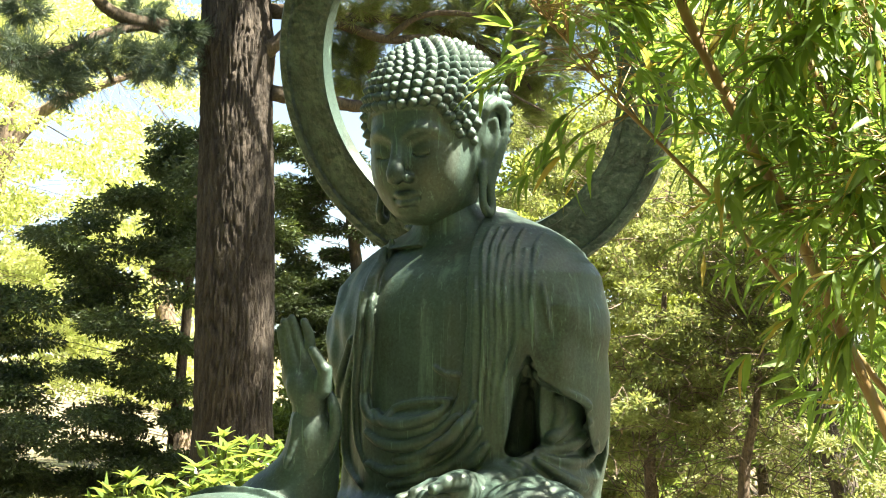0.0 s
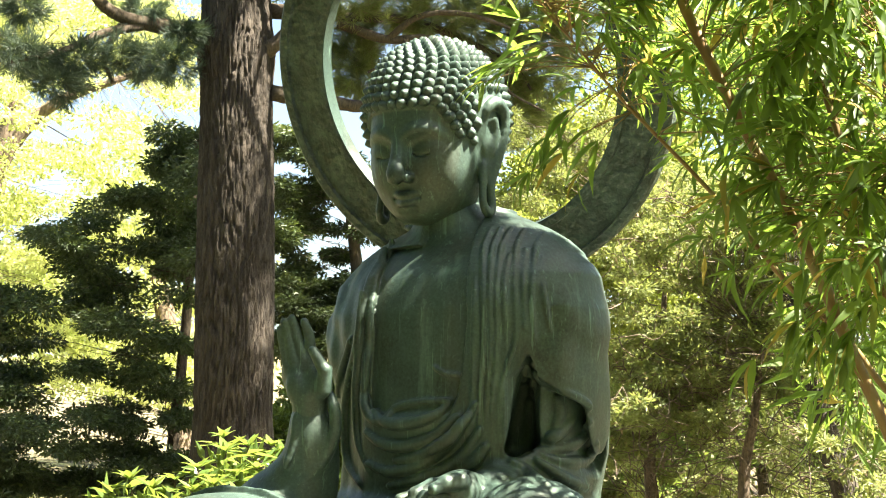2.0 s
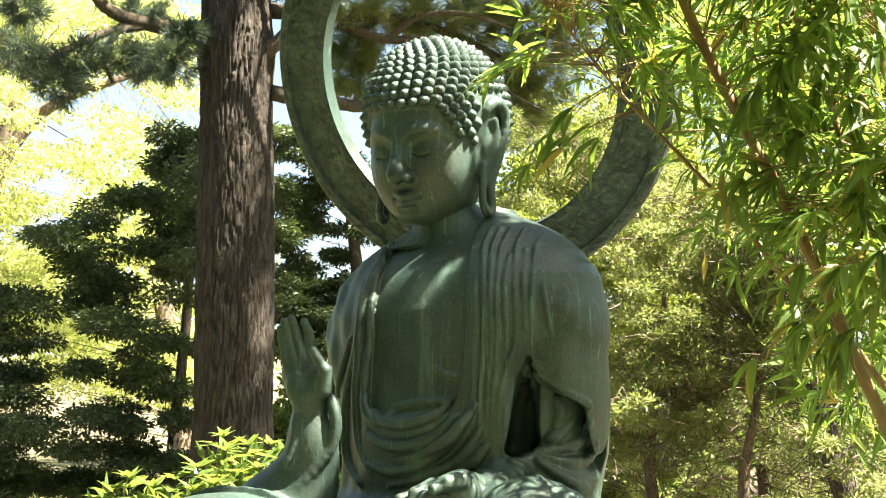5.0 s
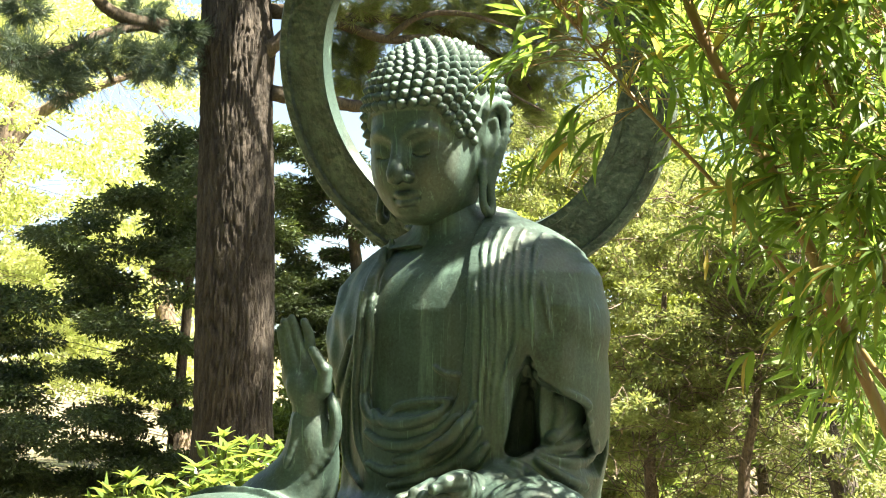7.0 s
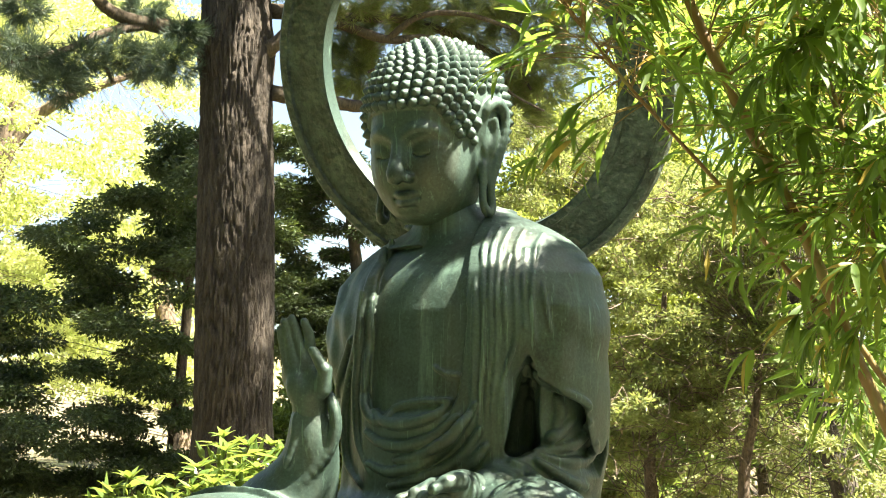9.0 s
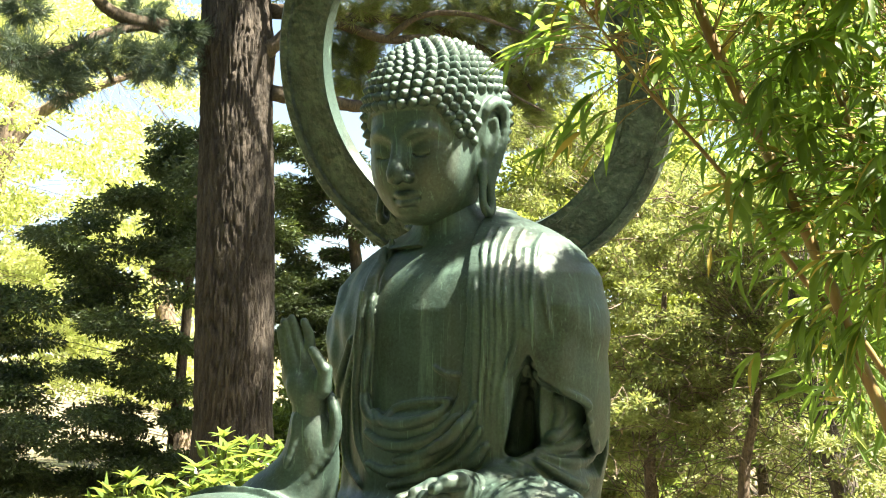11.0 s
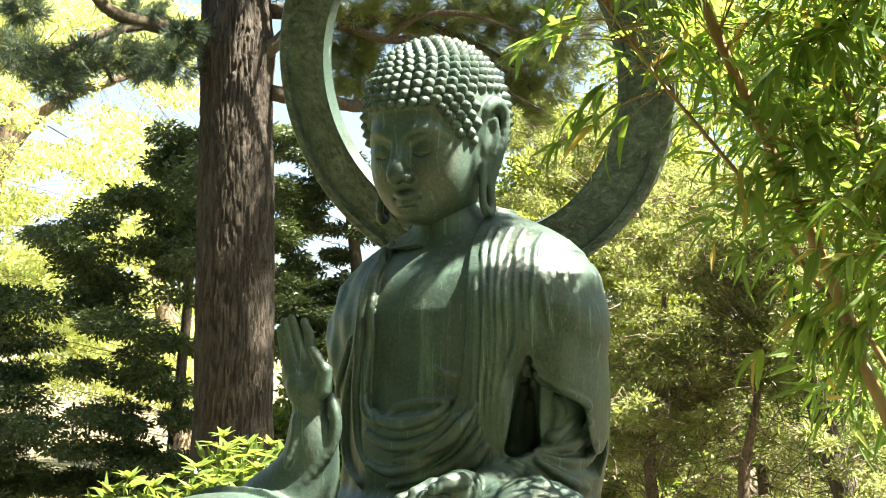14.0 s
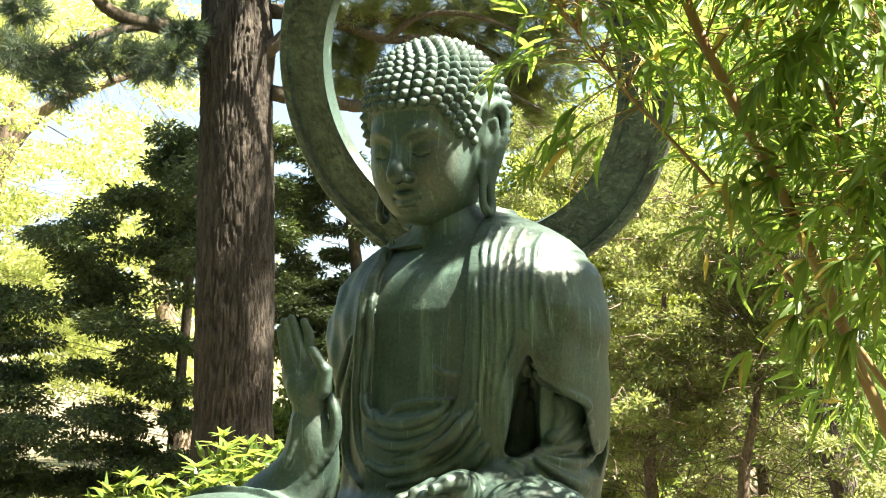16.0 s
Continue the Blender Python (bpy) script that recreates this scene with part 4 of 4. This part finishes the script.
def bare_twigs(name, parent_tree, places, seed, reach=0.22):
    """Dry crooked twigs that show among the leaves."""
    rng = np.random.default_rng(seed)
    datas = []
    for x, y, z, *_ in places:
        p = np.array((x, y, z))
        for _ in range(2):
            d = unit(rng.normal(size=3) * np.array((1, 0.7, 0.7)))
            m = p + d * reach * 0.5 + rng.normal(size=3) * 0.03
            e = m + unit(d + 0.6 * rng.normal(size=3)) * reach * rng.uniform(0.4, 0.8)
            r = rng.uniform(0.0025, 0.005)
            datas.append(tube_data([(*p, r), (*m, r * 0.7), (*e, r * 0.3)], 6, 4))
    v, f = joined(datas)
    part_of(name, mesh_of(name, v, f, BARK_GREY), parent_tree, "dry grey twigs", "stuff")


bare_twigs("brushwood", JUNIPERS[0], spread(1090, 1420, 330, 860, 8.1, 8.8, 170, (1, 1, 1), 91), 92)
bare_twigs("brushwood", JUNIPERS[1], spread(1380, 1600, 480, 880, 7.3, 8.2, 80, (1, 1, 1), 93), 94)
bare_twigs("brushwood", JUNIPERS[2], spread(1070, 1400, 620, 880, 8.8, 9.4, 120, (1, 1, 1), 95), 96, 0.3)

# unseen trees, added all round the camera to block skylight
for n, (x, y) in enumerate(((-6.5, 1.0), (-4.5, -5.0), (1.0, -6.5), (6.5, -4.0), (8.5, 1.5), (-9.5, 6.0), (10.0, 8.0), (-12.0, 13.0), (13.0, 15.0))):
    g = random.Random(200 + n)
    cl = [(x + g.uniform(-2, 2), y + g.uniform(-2, 2), g.uniform(0.8, 9.5), 1.5, 1.5, 1.1) for _ in range(18)]
    clump_tree("light_blocker_tree", "leafy green tree out of view, added to block skylight", [(x, y, 0, 0.25), (x + 0.2, y, 4, 0.2), (x, y, 8.5, 0.08)],
               cl, 5200, 0.34, LEAF_SHRUB_FAR, 210 + n, 0.5, wood=BARK_GREY, group="trees round the clearing")

# denser unseen trees, added to darken the statue's shaded left side
for n, (x, y) in enumerate(((-4.6, 4.2), (-3.9, 1.2), (-2.2, -3.6))):
    g = random.Random(330 + n)
    cl = [(x + g.uniform(-1.3, 1.3), y + g.uniform(-1.4, 1.4), g.uniform(0.5, 7.0), 0.8, 0.8, 0.7) for _ in range(30)]
    clump_tree("light_blocker_tree", "dense leafy tree out of view, added to darken the statue's shaded side", [(x, y, 0, 0.2), (x + 0.1, y, 3.5, 0.15), (x, y, 6.5, 0.06)],
               cl, 7000, 0.24, LEAF_SHRUB_FAR, 340 + n, 0.5, wood=BARK_GREY, group="trees round the clearing")

# an unseen spreading tree, added to cut sky and bounce light before the statue
g = random.Random(310)
clump_tree("light_blocker_tree", "spreading tree out of view, added to cut light on ground and statue", [(-3.2, -2.6, 0, 0.28), (-3.0, -2.2, 3.0, 0.24), (-2.4, -1.0, 5.0, 0.16), (-1.4, 0.6, 6.2, 0.08)],
           [(g.uniform(-6.0, 0.2), g.uniform(-4.5, 3.2), g.uniform(4.6, 7.0), 0.8, 0.8, 0.45) for _ in range(64)],
           15000, 0.26, LEAF_SHRUB_FAR, 311, 0.5, wood=BARK_GREY, group="trees round the clearing")

# ---- leafy shrub and bamboo ----


def leaf_mesh(name, length, width, bend, material):
    """One lance leaf: five sections of three points, folded along its rib, drooping by bend."""
    verts, faces = [], []
    shape = ((0.0, 0.10), (0.15, 0.75), (0.4, 1.0), (0.72, 0.62), (1.0, 0.03))
    for t, w in shape:
        x = length * t * (1 - 0.15 * bend * t)
        z = -bend * length * t * t * 0.55
        verts += [(x, -width * w * 0.5, z + width * w * 0.16), (x, 0, z), (x, width * w * 0.5, z + width * w * 0.16)]
    for i in range(4):
        for k in (0, 1):
            faces.append((i * 3 + k, i * 3 + k + 3, i * 3 + k + 4, i * 3 + k + 1))
    return mesh_of(name, verts, faces, material)


def aim(way, roll=0.0):
    """A turn that points x along way, its back up."""
    w = Vector(way).normalized()
    side = Vector((0, 0, 1)).cross(w)
    side = side.normalized() if side.length > 1e-4 else Vector((0, 1, 0))
    up = w.cross(side)
    return Matrix((w, side, up)).transposed().to_4x4() @ Matrix.Rotation(roll, 4, "X")


BAMBOO_LEAVES = [leaf_mesh("leaf", l, w, b, LEAF_BAMBOO) for l, w, b in ((0.115, 0.018, 0.5), (0.135, 0.021, 0.8), (0.095, 0.015, 0.3), (0.125, 0.018, 1.1))]
SHRUB_LEAVES = [leaf_mesh("leaf", l, w, b, LEAF_SHRUB) for l, w, b in ((0.15, 0.052, 0.3), (0.13, 0.047, 0.6), (0.17, 0.054, 0.15))]
SPRAYS = []


def spray(plant, origin, way, rng, reach=0.32, tips=3, per=6):
    """A side twig with fans of leaves at its tips: a part that stirs on its culm."""
    w = Vector(way).normalized()
    datas, spots = [], []
    for k in range(tips):
        off = Vector((rng.uniform(-1, 1), rng.uniform(-1, 1), rng.uniform(-0.7, 0.7))) * 0.55
        d = (w + off * (0.4 + 0.4 * (k > 0))).normalized()
        end = d * reach * rng.uniform(0.55, 1.1) + Vector((0, 0, -0.04))
        mid = end * 0.5 + Vector((0, 0, 0.02))
        datas.append(tube_data([(0, 0, 0, 0.0022), (*mid, 0.0016), (*end, 0.0009)], 5, 4))
        spots += [(end, (end - mid).normalized()), (mid * 1.3, d)]
    v, f = joined(datas)
    ob = part_of("twig", mesh_of("twig", v, f, CULM), plant)
    ob.location = origin
    for n, (p, d) in enumerate(spots):
        for i in range(per if n % 2 == 0 else per // 2):
            lean = (d + Vector((rng.uniform(-1, 1), rng.uniform(-1, 1), rng.uniform(-0.9, 0.45))) * 0.85).normalized()
            lf = new("leaf", rng.choice(BAMBOO_LEAVES))
            lf.parent = ob
            lf.matrix_basis = Matrix.Translation(p) @ aim(lean, rng.uniform(-0.8, 0.8)) @ Matrix.Scale(rng.uniform(0.7, 1.15), 4)
    SPRAYS.append((ob, rng.random()))
    return ob


def culm_data(points, joint=0.17):
    """A jointed cane: a tube with a ring at each node."""
    q = curve_points(points, 90)
    length = np.concatenate([[0], np.cumsum(np.linalg.norm(np.diff(q[:, :3], axis=0), axis=1))])
    near = np.abs((length / joint) % 1 - 0.5)
    q[:, 3] *= 1 + 0.22 * np.exp(-((0.5 - near) / 0.04) ** 2)
    return tube_data([tuple(r) for r in q], 180, 8)


BAMBOOS = []


def bamboo(points, pivot, sprays, seed, swing, toward=(0, 0, 0), first=0.3, reach=0.32, group="bamboo beside the statue", per=7):
    """A cane of bamboo: points are (x, y, z, radius) in the garden; it swings about pivot."""
    rng = random.Random(seed)
    pv = Vector(pivot)
    plant = thing("bamboo", "leafy bamboo cane with orange-brown joints, swaying", "bamboo", group, at=pv)
    local = [(x - pv.x, y - pv.y, z - pv.z, r) for x, y, z, r in points]
    v, f = culm_data(local)
    part_of("culm", mesh_of("culm", v, f, CULM), plant)
    rows = curve_points(local, 200)
    for k in range(sprays):
        t = first + (1 - first) * (k + rng.random() * 0.6) / sprays
        c = rows[min(199, int(t * 199))]
        way = Vector((rng.uniform(-1, 1), rng.uniform(-1, 0.8), rng.uniform(-0.5, 0.9))) + Vector(toward)
        spray(plant, c[:3], way, rng, reach, per=per)
    BAMBOOS.append((plant, swing))
    return plant


bamboo([(1.417, 3.300, 0.179) + (0.011,), (1.279, 3.300, 1.359) + (0.010,), (1.018, 3.300, 1.833) + (0.0085,), (0.847, 3.300, 2.011) + (0.0075,), (0.661, 3.300, 2.241) + (0.006,), (0.436, 3.300, 2.483) + (0.0045,), (0.300, 3.250, 2.628) + (0.003,), (0.201, 3.200, 2.712) + (0.002,)],
       (1.279, 3.300, 1.359), 24, 1, 1.0, (0.35, -0.1, 0.25), 0.66, 0.27, per=4)
bamboo([(1.198, 3.200, 0.167) + (0.0165,), (1.110, 3.200, 1.368) + (0.0160,), (0.950, 3.200, 1.873) + (0.0155,), (0.821, 3.200, 2.183) + (0.0150,), (0.701, 3.200, 2.430) + (0.0142,), (0.604, 3.200, 2.641) + (0.0138,), (0.507, 3.200, 2.884) + (0.012,)],
       (1.110, 3.200, 1.368), 22, 2, 0.45, (0.35, -0.3, 0.1), 0.50, 0.30, per=5)
bamboo([(1.472, 3.200, 0.224) + (0.014,), (1.266, 3.200, 1.368) + (0.0135,), (1.082, 3.200, 1.860) + (0.012,), (0.996, 3.200, 2.183) + (0.010,), (0.907, 3.200, 2.500) + (0.009,), (0.795, 3.200, 2.798) + (0.008,)],
       (1.266, 3.200, 1.368), 34, 3, 0.6, (0, 0, 0.1), 0.45, 0.36, per=6)
bamboo([(1.637, 3.500, 0.090) + (0.014,), (1.441, 3.500, 1.341) + (0.0135,), (1.271, 3.500, 1.909) + (0.012,), (1.205, 3.500, 2.352) + (0.010,), (1.133, 3.500, 2.718) + (0.009,), (1.083, 3.500, 2.968) + (0.008,)],
       (1.441, 3.500, 1.341), 34, 4, 0.6, (-0.4, 0, 0.1), 0.45, 0.36)
bamboo([(1.461, 3.000, 0.313) + (0.012,), (1.296, 3.000, 1.385) + (0.0115,), (1.158, 3.000, 1.748) + (0.010,), (1.076, 3.000, 2.098) + (0.008,), (1.029, 3.000, 2.447) + (0.006,), (0.951, 3.000, 2.699) + (0.004,), (0.838, 3.000, 2.793) + (0.003,)],
       (1.296, 3.000, 1.385), 40, 5, 0.8, (-0.5, 0, 0.0), 0.45, 0.34)


def shadow_bamboo(clumps, top, foot, swing, seed, count):
    """A tall unseen cane, added so that its leafy heads shade the statue."""
    plant = thing("bamboo", "tall arching bamboo cane out of view, added to shade the statue", "bamboo", "bamboo beside the statue", at=foot)
    fx, fy, fz = foot
    cl = [(x - fx, y - fy, z - fz) for x, y, z, r in clumps]
    t = (top[0] - fx, top[1] - fy, top[2] - fz)
    v, f = culm_data([(0, 0, 0, 0.022), (0.05, 0, t[2] * 0.5, 0.020), (t[0] * 0.4, t[1] * 0.4, t[2] * 0.9, 0.015), (*t, 0.008)])
    part_of("culm", mesh_of("culm", v, f, CULM), plant)
    rng = np.random.default_rng(seed)
    for v, f in limbs_to(cl, t, 0.006, rng):
        part_of("twig", mesh_of("twig", v, f, CULM), plant)
    foliage("leaves", cl, [(c[3],) * 3 for c in clumps], count, 0.075, LEAF_BAMBOO_FAR, plant, seed, 0.24, 0.3)
    BAMBOOS.append((plant, swing))


def overhead(spots, reach):
    """Heads of leaves that stand between the sun and these spots."""
    return [(x + SUN_WAY.x * reach, y + SUN_WAY.y * reach, z + SUN_WAY.z * reach, r) for (x, y, z), r in spots]


# unseen leaf heads, set on the sun's rays to the spots kept shaded
shadow_bamboo(overhead([((0.547, 5.000, 1.742), 0.15), ((0.414, 4.900, 1.650), 0.18), ((0.214, 4.900, 1.740), 0.14), ((-0.028, 4.850, 1.769), 0.16), ((-0.187, 4.850, 1.611), 0.14), ((0.226, 5.050, 2.663), 0.085), ((-0.163, 4.950, 2.296), 0.075), ((-0.280, 5.000, 2.292), 0.075), ((-0.160, 4.88, 2.634), 0.08), ((-0.135, 4.88, 2.54), 0.09)], 2.6),
            (1.75, 4.3, 4.6), (3.0, 4.0, 0.0), 0.04, 61, 11000)
shadow_bamboo(overhead([((0.180, 5.000, 2.334), 0.12), ((0.347, 5.000, 2.334), 0.14), ((0.472, 5.000, 2.281), 0.13), ((0.242, 5.000, 2.187), 0.14), ((0.408, 5.000, 2.145), 0.14), ((0.033, 4.950, 2.223), 0.11), ((0.532, 5.000, 2.124), 0.13), ((0.136, 4.950, 2.078), 0.12), ((-0.049, 4.900, 2.135), 0.10)], 2.9),
            (1.9, 4.2, 4.9), (3.3, 3.8, 0.0), 2.2, 62, 6500)


def thicket(clumps, foot, swing, seed, count):
    """Canes further back whose leaves close the thicket."""
    plant = thing("bamboo", "dense leafy bamboo behind the nearer canes", "bamboo", "bamboo beside the statue", at=foot)
    fx, fy, fz = foot
    cl = [(x - fx, y - fy, z - fz) for x, y, z, *r in clumps]
    hi = max(cl, key=lambda c: c[2])
    v, f = culm_data([(0, 0, -fz, 0.016), (0, 0, 0, 0.016), (hi[0] * 0.5, hi[1] * 0.5, hi[2] * 0.6, 0.013), (*hi, 0.007)])
    part_of("culm", mesh_of("culm", v, f, CULM), plant)
    rng = np.random.default_rng(seed)
    for v, f in limbs_to(cl, (hi[0] * 0.5, hi[1] * 0.5, hi[2] * 0.5), 0.005, rng):
        part_of("twig", mesh_of("twig", v, f, CULM), plant)
    foliage("leaves", cl, [c[3:] for c in clumps], count, 0.115, LEAF_BAMBOO_FAR, plant, seed, 0.16, 0.45)
    BAMBOOS.append((plant, swing))


thicket(spread(1240, 1660, -60, 420, 3.8, 4.6, 34, (0.18, 0.18, 0.15), 71), (1.900, 4.200, 1.279), 0.4, 72, 1700)
thicket(spread(1490, 1680, 340, 740, 3.6, 4.4, 20, (0.15, 0.15, 0.16), 73), (1.890, 4.000, 1.297), 0.3, 74, 700)


def build_shrub():
    shrub = thing("shrub", "glossy yellow-green shrub with whorled lance leaves below the trunk", "shrub")
    rng = random.Random(8)
    root = Vector((-1.2, 7.0, -0.05))
    heads = []
    for u, v, d in ((440, 790, 7.2), (400, 800, 7.0), (480, 790, 7.4), (455, 830, 7.0), (420, 840, 6.9), (350, 830, 6.8), (310, 850, 6.8), (380, 860, 6.6), (340, 870, 6.6), (270, 865, 6.8), (230, 850, 7.0), (190, 875, 7.0), (250, 890, 6.6), (300, 890, 6.4), (420, 880, 6.6), (490, 840, 7.3), (210, 905, 6.6), (370, 905, 6.3), (460, 870, 6.8), (395, 775, 7.3), (500, 800, 7.4)):
        a, b = (u - 784) / 2412.9, (441 - v) / 2412.9
        k = d / (0.99027 - b * 0.13917)
        heads.append(Vector((a * k, d, 1.65 + (0.13917 + b * 0.99027) * k)))
    for h in heads:
        mid = (root + h) / 2 + Vector((rng.uniform(-0.1, 0.1), rng.uniform(-0.1, 0.1), 0))
        v, f = tube_data([(*root, 0.012), (*mid, 0.009), (*h, 0.005)], 8, 5)
        stem = part_of("stem", mesh_of("stem", v, f, TWIG), shrub)
        for tier in range(2):
            for i in range(7):
                a = 2 * math.pi * (i + rng.random() * 0.5) / 7 + tier
                lf = new("leaf", rng.choice(SHRUB_LEAVES))
                lf.parent = stem
                way = Vector((math.cos(a), math.sin(a), rng.uniform(-0.1, 0.5) + 0.5 * tier))
                lf.matrix_basis = Matrix.Translation(h - Vector((0, 0, 0.04 * (1 - tier)))) @ aim(way, rng.uniform(-0.3, 0.3)) @ Matrix.Scale(rng.uniform(0.75, 1.1) * (1 - 0.25 * tier), 4)
    foliage("undergrowth", [tuple(h - Vector((0, 0, 0.14))) for h in heads], [(0.16, 0.16, 0.1)] * len(heads), 900, 0.11, LEAF_SHRUB_FAR, shrub, 9, 0.3)


build_shrub()

# ---- what moves ----
SWAY = ((0, 0), (0.5, -2), (1, 2), (1.5, 6), (2, 5), (2.5, 1), (3, 2), (3.5, 7), (4, 12), (4.6, 15), (5.2, 10), (5.8, 11), (6.5, 15), (7, 20), (7.5, 22), (8, 17), (8.5, 17), (9, 27), (9.4, 36),
        (10, 46), (10.7, 43), (11.5, 50), (12, 50), (12.5, 44), (13, 43), (13.5, 52), (14, 67), (14.5, 70), (15, 64), (15.5, 43), (16, 19))

# the unseen tall cane leans further and returns later, to leave the shoulder sunlit
SWAY_TALL = ((0, 0), (0.5, -2), (1, 1), (1.5, 5), (2, 3), (2.5, 0), (3, 1), (3.5, 4), (4, 8), (5, 16), (6, 24), (6.5, 27), (7, 31), (7.5, 35), (8, 37), (8.5, 38), (9, 43), (10, 49), (11, 50), (11.5, 52), (12, 52), (12.5, 54), (13, 54), (13.5, 60),
             (14, 66), (14.5, 68), (15, 67), (15.5, 64), (16, 60))


def motions():
    for plant, swing in BAMBOOS:
        at = plant.location.copy()
        walk(plant, [(t, Matrix.Translation(at) @ pose(0, 0, 0, 0.3 * swing * math.sin(1.1 * t), swing * d * 0.070, 0)) for t, d in (SWAY_TALL if swing > 1 else SWAY)])
    for ob, ph in SPRAYS:
        at, f = ob.location.copy(), 2.2 + 1.6 * ph
        walk(ob, [(t, Matrix.Translation(at) @ pose(0, 0, 0, 2.2 * math.sin(f * t + 20 * ph), 1.8 * math.sin(0.8 * f * t + 31 * ph), 2.5 * math.sin(0.7 * f * t + 11 * ph)))
                  for t in [0.5 * i for i in range(33)]])


motions()
